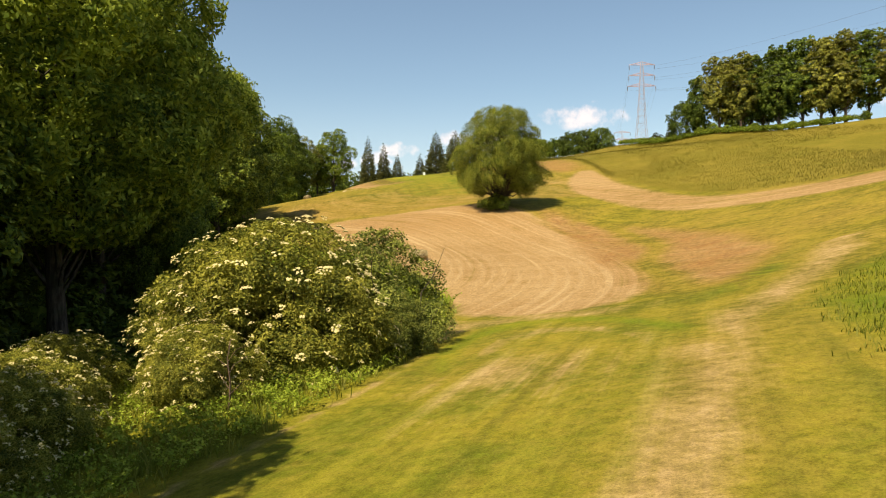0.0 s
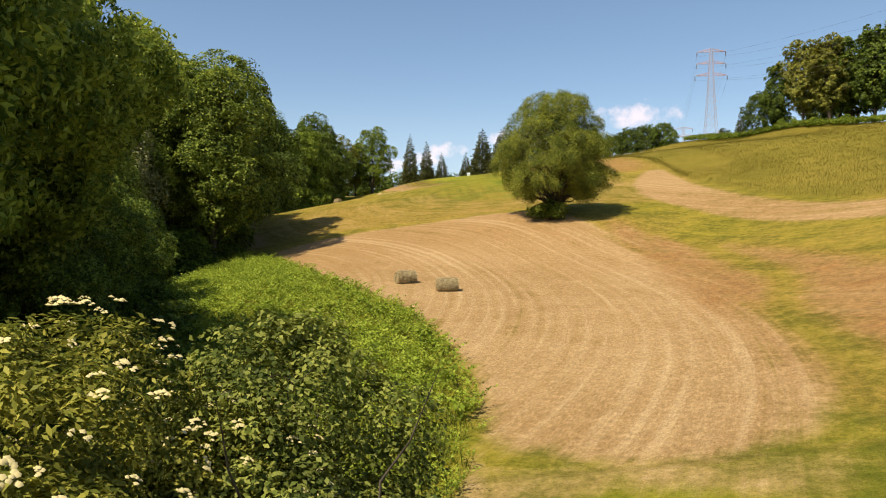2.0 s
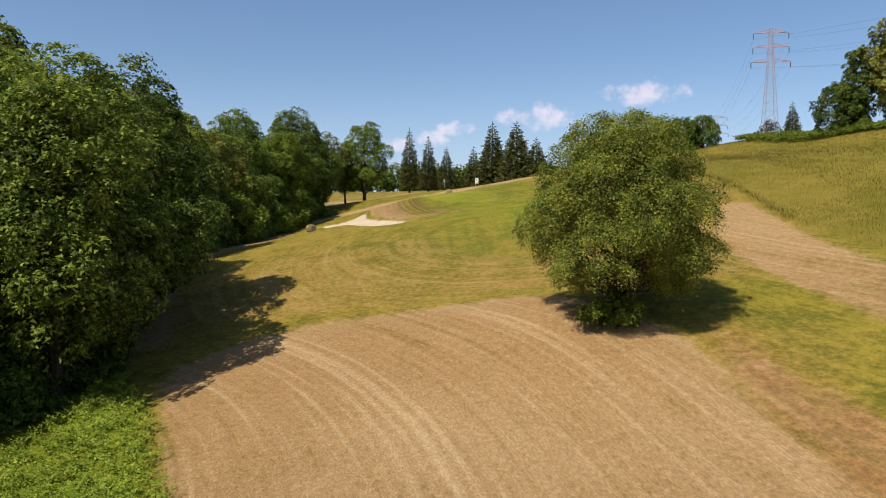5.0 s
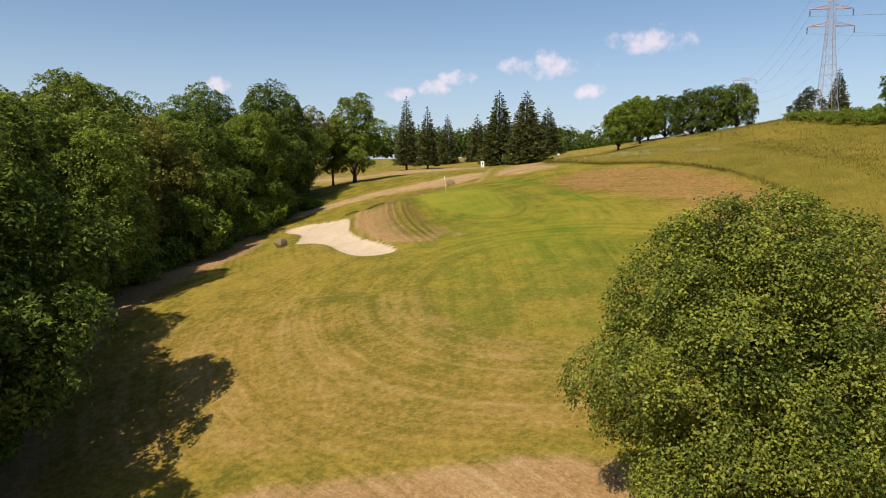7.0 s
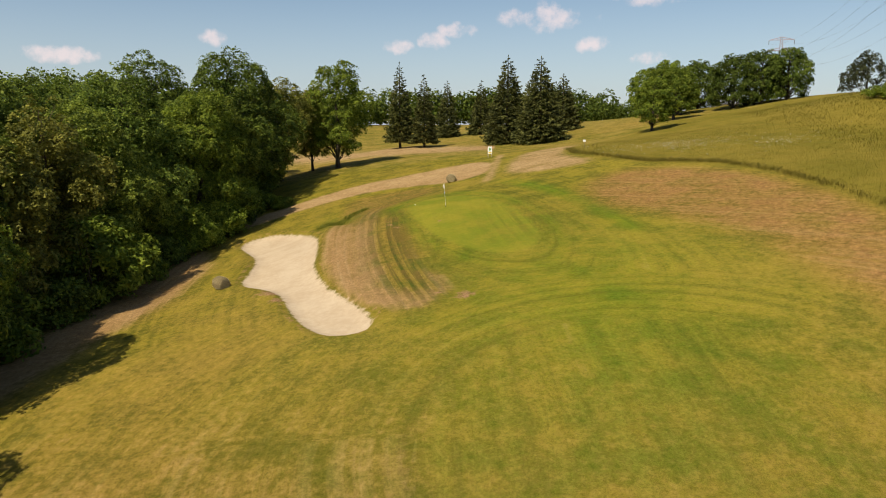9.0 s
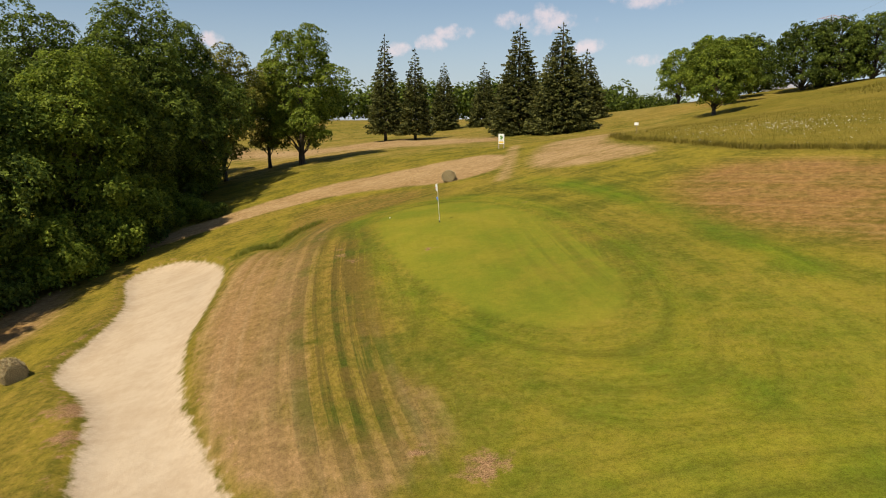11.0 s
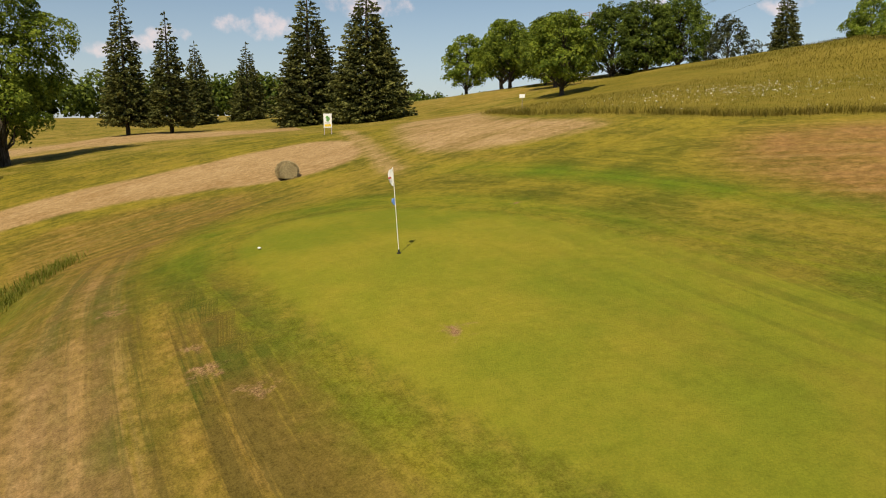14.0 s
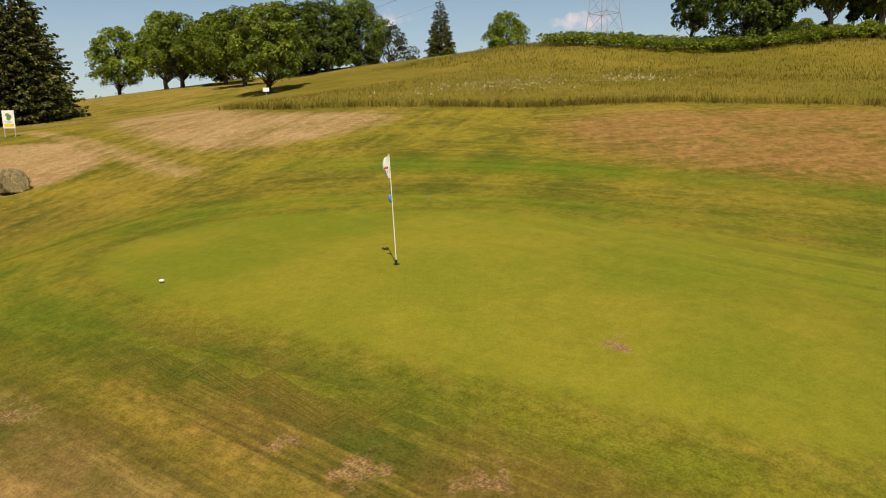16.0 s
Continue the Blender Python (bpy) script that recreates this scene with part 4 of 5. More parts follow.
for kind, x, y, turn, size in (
    # several of these oaks stand out of view, added to shade the near wood
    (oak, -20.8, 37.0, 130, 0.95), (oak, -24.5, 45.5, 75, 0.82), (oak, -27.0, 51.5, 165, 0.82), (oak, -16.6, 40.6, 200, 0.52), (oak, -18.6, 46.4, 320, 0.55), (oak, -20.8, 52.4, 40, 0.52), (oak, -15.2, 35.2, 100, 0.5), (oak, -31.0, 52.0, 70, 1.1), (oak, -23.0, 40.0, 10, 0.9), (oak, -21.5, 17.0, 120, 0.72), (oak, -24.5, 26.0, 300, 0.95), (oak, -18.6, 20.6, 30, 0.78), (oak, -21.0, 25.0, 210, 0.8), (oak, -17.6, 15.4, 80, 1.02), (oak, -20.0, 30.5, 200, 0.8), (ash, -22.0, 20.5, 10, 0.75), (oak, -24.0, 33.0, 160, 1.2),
    # unseen trees around the start, added for their shade on lawn and wood
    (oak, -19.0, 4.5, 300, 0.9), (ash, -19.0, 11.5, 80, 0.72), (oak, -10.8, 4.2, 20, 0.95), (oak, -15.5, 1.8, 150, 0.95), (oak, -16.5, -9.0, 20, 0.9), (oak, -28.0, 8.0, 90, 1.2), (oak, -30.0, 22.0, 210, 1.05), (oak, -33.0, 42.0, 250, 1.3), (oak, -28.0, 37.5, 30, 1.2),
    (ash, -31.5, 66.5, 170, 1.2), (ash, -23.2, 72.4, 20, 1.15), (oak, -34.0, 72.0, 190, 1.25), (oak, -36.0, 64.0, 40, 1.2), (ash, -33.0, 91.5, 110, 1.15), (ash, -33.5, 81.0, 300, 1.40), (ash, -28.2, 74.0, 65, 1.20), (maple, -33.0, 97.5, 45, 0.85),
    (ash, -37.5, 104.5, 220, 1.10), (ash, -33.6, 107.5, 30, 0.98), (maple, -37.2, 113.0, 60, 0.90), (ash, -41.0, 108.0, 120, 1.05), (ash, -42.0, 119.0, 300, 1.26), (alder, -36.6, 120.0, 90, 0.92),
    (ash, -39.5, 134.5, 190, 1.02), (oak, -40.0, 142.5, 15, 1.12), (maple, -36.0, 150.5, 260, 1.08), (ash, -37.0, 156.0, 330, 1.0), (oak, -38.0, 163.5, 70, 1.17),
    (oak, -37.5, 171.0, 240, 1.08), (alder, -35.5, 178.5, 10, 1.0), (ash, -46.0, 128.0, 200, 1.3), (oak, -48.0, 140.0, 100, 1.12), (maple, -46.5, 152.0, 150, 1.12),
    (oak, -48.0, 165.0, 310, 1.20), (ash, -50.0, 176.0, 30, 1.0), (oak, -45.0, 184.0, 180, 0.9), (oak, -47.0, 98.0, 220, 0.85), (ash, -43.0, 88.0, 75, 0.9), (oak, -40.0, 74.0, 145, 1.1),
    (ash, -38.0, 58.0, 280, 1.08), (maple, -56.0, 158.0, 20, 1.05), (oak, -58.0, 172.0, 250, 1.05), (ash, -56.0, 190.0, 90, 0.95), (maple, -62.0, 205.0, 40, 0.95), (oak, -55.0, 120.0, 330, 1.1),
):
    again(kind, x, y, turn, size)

snag = broadleaf("half_dead_ash", "half-dead ash with bare grey branches above the wood", 27, 17.0, 2.8, 0.17, 2600, LEAF_OLIVE, bark=BARK_PALE, bare=0.35, girth=0.2, lobes=26, shape=1.2, thin=0.35, group="wood in the hollow")
stand(snag, -39.0, 128.5, 0, 1.02)

under = broadleaf("hazel_bush", "dense green undergrowth at the foot of the wood", 31, 3.8, 2.3, 0.14, 10000, LEAF_BRIGHT, bare=0.0, girth=0.07, lobes=15, shape=0.7, stems=3, group="undergrowth", category="bush")
stand(under, -24.5, 78.5)
elderly = broadleaf("elder_thicket", "low scrub under the trees, leaf colour darkened for the shade", 32, 2.6, 2.0, 0.14, 6000, LEAF_DARK, bare=0.0, girth=0.05, lobes=12, shape=0.7, stems=3, group="undergrowth", category="bush")
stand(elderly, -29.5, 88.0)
for kind, x, y, turn, size in (
    (elderly, -25.0, 48.5, 20, 1.3), (elderly, -26.0, 55.5, 80, 1.4), (elderly, -26.5, 66.0, 130, 1.3), (elderly, -25.0, 70.5, 200, 1.3), (elderly, -22.5, 74.5, 10, 1.1), (under, -27.5, 84.5, 70, 1.2),
    (under, -31.0, 92.5, 150, 1.1), (elderly, -32.5, 98.0, 40, 1.2), (under, -34.0, 103.0, 90, 1.25), (under, -35.2, 109.5, 140, 1.1), (under, -36.0, 116.0, 30, 1.55), (elderly, -34.6, 122.0, 10, 1.2),
    (under, -35.0, 127.5, 260, 1.75), (under, -36.0, 133.5, 60, 1.3), (elderly, -35.5, 139.0, 190, 1.2), (under, -34.5, 144.5, 100, 1.2), (under, -33.5, 149.5, 220, 1.15), (elderly, -33.6, 154.5, 330, 1.1),
    (under, -34.6, 160.0, 15, 1.15), (elderly, -35.6, 166.0, 95, 1.15), (under, -36.5, 172.0, 170, 1.0), 
    # scrub added under the canopy; its dark leaf colour deepens the shade there
    (elderly, -16.8, 23.5, 60, 1.35), (elderly, -17.2, 28.5, 160, 1.4), (elderly, -16.4, 34.0, 250, 1.3), (elderly, -17.6, 39.5, 20, 1.4), (elderly, -19.6, 45.0, 110, 1.3), (elderly, -21.2, 51.0, 310, 1.3),
    (elderly, -24.1, 58.0, 200, 1.4), (elderly, -24.9, 64.0, 80, 1.3), (elderly, -24.1, 69.5, 280, 1.2), (elderly, -19.6, 30.5, 330, 1.5), (elderly, -20.6, 36.5, 130, 1.5), (elderly, -14.4, 20.2, 45, 1.1),
    (under, -30.2, 159.6, 60, 0.42), (under, -31.8, 160.6, 160, 0.5), (elderly, -29.4, 160.4, 20, 0.45),
):
    again(kind, x, y, turn, size)

# ---- elder bushes in flower beside the first fairway ----
elder = broadleaf("elder_bush", "elder bush full of cream flower umbels beside the fairway", 41, 4.2, 2.7, 0.044, 84000, LEAF_ELDER, bare=0.0, girth=0.07, lobes=30, shape=0.72, stems=4, spray=0.17, gaps=0.3, near=True, long=2.4, group="flowering elders", category="bush")


def umbels(parent, seed, tall, wide, count):
    """Flat flower heads over the top and sides of a bush, each a domed plate of small lumps."""
    rng = np.random.default_rng(seed)
    pieces = []
    crown = [c for c in parent.children if c.name.startswith("crown")][0].data
    leaves = np.zeros(len(crown.vertices) * 3, np.float32)
    crown.vertices.foreach_get("co", leaves)
    leaves = leaves.reshape(-1, 3)[::4].astype(float)
    heart = np.array([0, 0, 0.30 * tall])
    ways = unit(leaves - heart)
    for _ in range(count):
        d = unit(rng.normal(0, 1, 3) + np.array([0, 0, 0.35]))
        close = leaves[ways @ d > 0.985]
        if len(close) < 6 or d[2] < -0.3:
            continue
        reach = np.sort(np.linalg.norm(close - heart, axis=1))[-4]
        mid = heart + d * (reach + 0.03)
        up = unit(d * 0.7 + np.array([0, 0, 0.7]) + rng.normal(0, 0.2, 3))
        side = unit(np.cross(up, (0.3, 0.9, 0.1)))
        other = np.cross(up, side)
        size = rng.uniform(0.06, 0.145)
        for _ in range(9):
            b, q = rng.uniform(0, 2 * math.pi), math.sqrt(rng.uniform(0, 1)) * size
            c = mid + side * math.cos(b) * q + other * math.sin(b) * q - up * (q * q / size * 0.45 + rng.uniform(0, 0.015))
            lump = size * rng.uniform(0.22, 0.40)
            ring = [c + up * lump * 0.5]
            for k in range(5):
                e = 2 * math.pi * k / 5 + b
                ring.append(c + (side * math.cos(e) + other * math.sin(e)) * lump * rng.uniform(0.7, 1.2) - up * lump * rng.uniform(0.0, 0.35))
            pieces.append((np.array(ring), np.array([(0, 1 + k, 1 + (k + 1) % 5) for k in range(5)])))
    v, f = joined(pieces)
    return tagged(part("blossom", mesh_from("blossom", v, f, FLOWER), None, parent, "cream elder flower umbels"), kind="stuff")


umbels(elder, 42, 4.2, 2.8, 290)
stand(elder, -4.5, 19.8, 30)
for x, y, turn, size in ((-7.0, 20.4, 140, 0.66), (-8.6, 14.4, 220, 0.50), (-5.6, 16.6, 80, 0.46), (-3.2, 22.3, 300, 0.68), (-7.8, 12.6, 180, 0.46), (-9.6, 11.2, 45, 0.5), (-9.6, 17.6, 10, 0.5), (-6.9, 10.2, 100, 0.36)):
    again(elder, x, y, turn, size)
sloe = broadleaf("blackthorn_bush", "rounded grey-green thorn bush beside the stubble", 44, 3.4, 1.7, 0.050, 30000, LEAF_SLOE, bare=0.0, girth=0.05, lobes=22, shape=0.8, stems=4, spray=0.15, gaps=0.1, near=True, category="bush")
stand(sloe, -2.0, 22.6, 0, 1.14)
again(sloe, -1.2, 20.6, 70, 0.55)

# a small dead stem that stands out of the bushes
dead = thing("dead_sapling", "bare grey dead sapling among the elder bushes", "sapling")
drng = np.random.default_rng(9)
dv = [tube(bent(drng, (0, 0, -0.1), (0.1, 0, 1.7), 5, 0.03), [0.03, 0.026, 0.02, 0.014, 0.005], 6)]
for k in range(7):
    z = 0.5 + 0.15 * k
    a = k * 2.4
    dv.append(tube(bent(drng, (0.05, 0, z), (0.05 + 0.5 * math.cos(a), 0.5 * math.sin(a), z + 0.35), 4), [0.012, 0.009, 0.006, 0.003], 4))
v, f = joined(dv)
part("stem", mesh_from("stem", v, f, BARK_PALE, smooth=True), None, dead)
stand(dead, -4.7, 15.4)

# ---- solitary and far trees ----
walnut = broadleaf("parkland_tree", "tall open two-tiered ash standing in the dry grass", 51, 16.2, 5.4, 0.165, 42000, LEAF_BRIGHT, bare=0.13, girth=0.30, lobes=40, shape=0.92, thin=0.05)
stand(walnut, -28.4, 184.5, 60)
again(alder, -32.8, 186.0, 90, 0.9, label="slender half-bare alder beside the parkland tree")

for i, (x, y, tall, wide, dense) in enumerate(((-22.0, 208.5, 16.0, 3.1, 0.8), (-17.2, 206.5, 13.4, 2.8, 0.85), (-15.3, 238.0, 12.8, 3.2, 1.0), (-7.7, 238.0, 12.2, 3.2, 1.0), (-2.0, 203.5, 15.6, 4.5, 1.3), (3.4, 196.5, 14.4, 4.9, 1.45), (8.6, 214.0, 11.0, 3.8, 1.2))):
    s = spruce("spruce", "dark full spruce on the far side of the green" if tall < 15 else "tall dark spruce with ragged boughs and a bare foot", 60 + i, tall, wide, bare=0.09 if i < 2 else 0.02, group="spruces behind the green", dense=dense)
    stand(s, x, y, 30 * i)
    if i == 2:
        again(s, 66.2, 206.5, 50, 0.84, label="spruce beyond the pylon on the hill")

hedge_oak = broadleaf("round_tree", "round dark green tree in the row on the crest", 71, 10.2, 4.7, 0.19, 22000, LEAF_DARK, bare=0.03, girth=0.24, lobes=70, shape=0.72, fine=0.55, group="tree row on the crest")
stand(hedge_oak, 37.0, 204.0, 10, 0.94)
hedge_lime = broadleaf("round_tree", "round fresh green tree in the row on the crest", 72, 8.7, 3.4, 0.17, 17000, LEAF_BRIGHT, bare=0.14, girth=0.2, lobes=60, shape=0.80, fine=0.55, group="tree row on the crest")
stand(hedge_lime, 18.8, 181.5, 10, 0.90)
for kind, x, y, turn, size in ((hedge_oak, 41.2, 203.0, 100, 0.92), (hedge_oak, 44.8, 201.2, 200, 0.88), (hedge_lime, 25.3, 196.5, 140, 0.98), (hedge_lime, 28.8, 207.0, 220, 1.0), (hedge_oak, 35.0, 219.0, 40, 0.95),
                               (hedge_lime, 30.4, 226.0, 80, 1.25), (hedge_lime, 28.6, 238.0, 10, 1.2), (hedge_lime, 26.8, 214.0, 160, 1.08)):
    again(kind, x, y, turn, size)
again(hedge_lime, 76.4, 201.5, 170, 1.0, label="lone light green tree behind the crest")

pine = broadleaf("pine_tree", "low spreading dark pine on the crest", 75, 7.6, 4.2, 0.20, 9000, NEEDLE_PINE, bare=0.02, girth=0.2, lobes=34, shape=0.62, fine=0.7, thin=0.1, long=2.4)
stand(pine, 65.8, 218.4, 0, 1.0, -0.4)

# ---- the wood on the hill ----
hill_olive = broadleaf("hill_tree", "yellowish oak on the hilltop with a bare trunk", 81, 16.5, 3.9, 0.26, 15000, LEAF_OLIVE, bark=BARK_PALE, bare=0.16, girth=0.22, lobes=34, shape=1.05, thin=0.2, gaps=0.15, group="hilltop wood")
stand(hill_olive, 57.5, 148.0, 10)
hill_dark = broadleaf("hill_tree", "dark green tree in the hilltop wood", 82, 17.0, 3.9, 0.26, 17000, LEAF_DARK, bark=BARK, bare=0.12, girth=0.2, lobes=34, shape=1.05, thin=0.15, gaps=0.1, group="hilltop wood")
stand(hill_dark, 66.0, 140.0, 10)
for kind, x, y, turn, size in ((hill_olive, 60.5, 144.5, 90, 1.0), (hill_dark, 63.0, 145.5, 200, 0.95), (hill_dark, 69.5, 137.5, 120, 1.05), (hill_olive, 71.5, 134.5, 240, 1.05), (hill_olive, 75.0, 132.5, 60, 1.06), (hill_dark, 78.5, 131.0, 150, 1.0),
                               (hill_olive, 80.5, 126.5, 300, 1.0), (hill_dark, 85.0, 125.0, 10, 1.05), (hill_olive, 88.0, 119.0, 100, 1.0), (hill_dark, 70.0, 148.0, 100, 1.0), (hill_dark, 78.0, 142.0, 20, 1.0),
                               (hill_dark, 66.0, 156.0, 310, 0.95), (hill_olive, 72.0, 160.0, 30, 1.0), (hill_dark, 67.5, 166.0, 200, 0.9)):
    again(kind, x, y, turn, size)
again(hill_dark, 54.6, 151.5, 70, 0.78)
again(hedge_oak, 52.6, 153.5, 60, 0.86, label="small dark rounded tree at the end of the hilltop wood")
for k, (x, y, size) in enumerate(((54, 149, 0.5), (58, 145, 0.4), (62, 141.5, 0.45), (67, 136.5, 0.4), (71, 131.5, 0.35), (76, 128, 0.42), (48, 166, 0.3), (60, 170, 0.45), (64, 158, 0.5), (63, 150, 0.5), (57, 172, 0.35))):
    again(under, x, y, 40 * k, size, label="low green scrub along the hilltop")

# ---- tall grass, bracken and far woods ----
def scattered(rng, shape, per_square, lo, hi, soft=0.4):
    """Random points within an outline, so many per square metre."""
    n = int((hi[0] - lo[0]) * (hi[1] - lo[1]) * per_square)
    p = rng.uniform(lo, hi, (n, 2))
    k = inside(shape, p[:, 0], p[:, 1], soft)
    return p[rng.uniform(0, 1, n) < k]


def blades(rng, p, tall, wide, per, spread):
    """Tufts of grass: bent blades of two faces each."""
    n = len(p) * per
    at = np.repeat(p, per, 0) + rng.normal(0, spread, (n, 2))
    z = height(at[:, 0], at[:, 1]) - 0.02
    foot = np.stack([at[:, 0], at[:, 1], z], 1)
    a = rng.uniform(0, 2 * math.pi, n)
    lean = np.stack([np.cos(a), np.sin(a), np.zeros(n)], 1)
    side = np.stack([-np.sin(a), np.cos(a), np.zeros(n)], 1)
    h = (tall * rng.uniform(0.55, 1.2, n))[:, None]
    w = (wide * rng.uniform(0.6, 1.4, n))[:, None]
    up = np.array([0, 0, 1.0])
    mid = foot + up * h * 0.6 + lean * h * 0.25
    tip = foot + up * h + lean * h * rng.uniform(0.4, 1.0, (n, 1))
    v = np.stack([foot - side * w * 0.5, foot + side * w * 0.5, mid + side * w * 0.4, mid - side * w * 0.4, tip], 1).reshape(-1, 3)
    b = np.arange(n)[:, None] * 5
    f = np.concatenate([b + np.array([[0, 1, 2]]), b + np.array([[0, 2, 3]]), b + np.array([[3, 2, 4]])])
    return v, f


grng = np.random.default_rng(77)
pieces = []
for lo, hi, per_square, per, tall, wide in (((4, 92), (34, 168), 5.0, 6, 0.20, 0.012), ((22, 50), (48, 100), 5.0, 6, 0.24, 0.018), ((30, 100), (66, 182), 2.5, 6, 0.26, 0.026)):
    pieces.append(blades(grng, scattered(grng, MEADOW, per_square, lo, hi), tall, wide, per, 0.35))
v, f = joined(pieces)
tagged(new("meadow_grass", mesh_from("meadow_grass", v, f, BLADE_MEADOW)), "tall unmown golden-green meadow grass on the slope", "grass", kind="stuff")

v, f = joined([blades(grng, scattered(grng, ROUGH, 14.0, (6, 2), (24, 33)), 0.15, 0.018, 7, 0.16)])
tagged(new("rough_grass", mesh_from("rough_grass", v, f, BLADE_ROUGH)), "long green rough grass on the bank", "grass", kind="stuff")
edge_line = np.array([(5.1, 165.0), (5.3, 158.5), (8.9, 151.3), (11.1, 147.5), (14.2, 145.5), (17.3, 143.2), (19.9, 136.5), (21.3, 128.0), (22.7, 112.0), (22.5, 95.0)])
t = grng.uniform(0, len(edge_line) - 1.001, 2600)
i = t.astype(int)
p = edge_line[i] + (edge_line[i + 1] - edge_line[i]) * (t - i)[:, None] + grng.normal(0.25, 0.28, (2600, 2))
v, f = blades(grng, p[::2], 0.40, 0.018, 6, 0.14)
tagged(new("meadow_edge_grass", mesh_from("meadow_edge_grass", v, f, BLADE_MEADOW)), "taller greener grass along the mown edge of the meadow", "grass", kind="stuff")
DITCH = [(-20.4, 139.0), (-18.0, 143.4), (-16.6, 148.4), (-17.4, 149.6), (-19.0, 146.2), (-20.6, 143.4)]
v, f = joined([blades(grng, scattered(grng, DITCH, 22.0, (-30, 137), (-16, 151), 0.3), 0.32, 0.022, 7, 0.14)])
tagged(new("ditch_grass", mesh_from("ditch_grass", v, f, BLADE_ROUGH)), "dark green uncut grass along the ditch by the bunker", "grass", kind="stuff")
v, f = joined([blades(grng, scattered(grng, THICKET, 9.0, (-12, 3), (1, 60), 0.3), 0.36, 0.022, 6, 0.14)])
tagged(new("verge_grass", mesh_from("verge_grass", v, f, BLADE_ROUGH)), "long grass along the edge of the bracken", "grass", kind="stuff")

# white flower heads in the meadow
p = np.concatenate([grng.normal((15.8, 153.5), (2.6, 1.6), (260, 2)), grng.normal((24.5, 149.5), (2.2, 1.6), (150, 2)), grng.normal((19.5, 150.5), (7.0, 4.0), (150, 2)), grng.normal((9.5, 154.0), (2.0, 2.0), (60, 2))])
p = p[inside(MEADOW, p[:, 0], p[:, 1], 0.3) > 0.6]
at = np.stack([p[:, 0], p[:, 1], height(p[:, 0], p[:, 1]) + grng.uniform(0.35, 0.5, len(p))], 1)
v, f = leaf_quads(grng, at, np.tile((0, -0.3, 1.0), (len(at), 1)), 0.06, long=1.1)
tagged(new("meadow_flowers", mesh_from("meadow_flowers", v, f, DAISY)), "scattered white umbel flowers in the tall meadow", "flowers", kind="stuff")


def bracken(rng, p, tall, leaf=1.0, ribs=(0.4, 0.6, 0.78, 0.92, 1.0)):
    """Fern fronds: arching ribs set with pairs of leaflets."""
    pts, way, size = [], [], []
    n, per = len(p), 4
    z = height(p[:, 0], p[:, 1])
    for k in range(per):
        a = rng.uniform(0, 2 * math.pi, n)
        h = tall * rng.uniform(0.6, 1.25, n)
        d = np.stack([np.cos(a), np.sin(a)], 1)
        for t in ribs:
            out = h * 0.75 * t ** 1.6
            up = h * (1.15 * t - 0.35 * t * t)
            mid = np.stack([p[:, 0] + d[:, 0] * out, p[:, 1] + d[:, 1] * out, z + up], 1)
            for s in (-1, 1):
                w = 0.20 * (1.15 - 0.8 * t) * h
                off = np.stack([-d[:, 1] * s * w, d[:, 0] * s * w, np.zeros(n)], 1)
                pts.append(mid + off)
                way.append(np.tile((0, 0, 1.0), (n, 1)))
                size.append(h * 0.20 * (1.25 - 0.7 * t) * leaf)
    at, face, s = np.concatenate(pts), np.concatenate(way), np.concatenate(size)
    v, f = leaf_quads(rng, at, face, s[:, None], long=1.7)
    return v, f


spots = scattered(grng, THICKET, 5.5, (-21, 4), (1, 78), 0.5)
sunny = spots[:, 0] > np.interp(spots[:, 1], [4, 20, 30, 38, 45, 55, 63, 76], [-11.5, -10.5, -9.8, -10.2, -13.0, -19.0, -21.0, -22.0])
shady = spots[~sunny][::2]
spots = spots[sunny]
swell_up = 0.75 + 0.5 * np.sin(spots[:, 0] * 1.1 + np.sin(spots[:, 1] * 0.7)) * np.sin(spots[:, 1] * 0.9)
spots = spots[grng.uniform(0, 1, len(spots)) < 0.55 + 0.45 * swell_up]
close = spots[:, 1] < 30
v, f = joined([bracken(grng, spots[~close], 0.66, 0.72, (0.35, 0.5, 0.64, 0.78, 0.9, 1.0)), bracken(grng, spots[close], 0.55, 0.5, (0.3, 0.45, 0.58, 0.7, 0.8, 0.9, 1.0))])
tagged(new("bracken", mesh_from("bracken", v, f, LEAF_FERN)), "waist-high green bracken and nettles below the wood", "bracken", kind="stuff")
# same fronds, but dark leaves put the canopy's shade into their colour
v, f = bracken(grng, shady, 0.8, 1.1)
tagged(new("shade_scrub", mesh_from("shade_scrub", v, f, LEAF_DARK)), "ferns and brambles with the trees' shade put into a dark leaf colour", "scrub", kind="stuff")

BRAMBLES = [(40.5, 169.0), (43.0, 159.0), (48.5, 151.0), (53.5, 144.0), (61.0, 135.0), (71.0, 126.0), (78.0, 131.0), (67.0, 147.0), (59.0, 159.0), (51.0, 173.0)]
v, f = bracken(grng, scattered(grng, BRAMBLES, 2.6, (40, 125), (79, 174), 0.8), 1.15)
tagged(new("bramble_scrub", mesh_from("bramble_scrub", v, f, LEAF_BRIGHT)), "low green bramble scrub along the hilltop under the pylon", "scrub", kind="stuff")


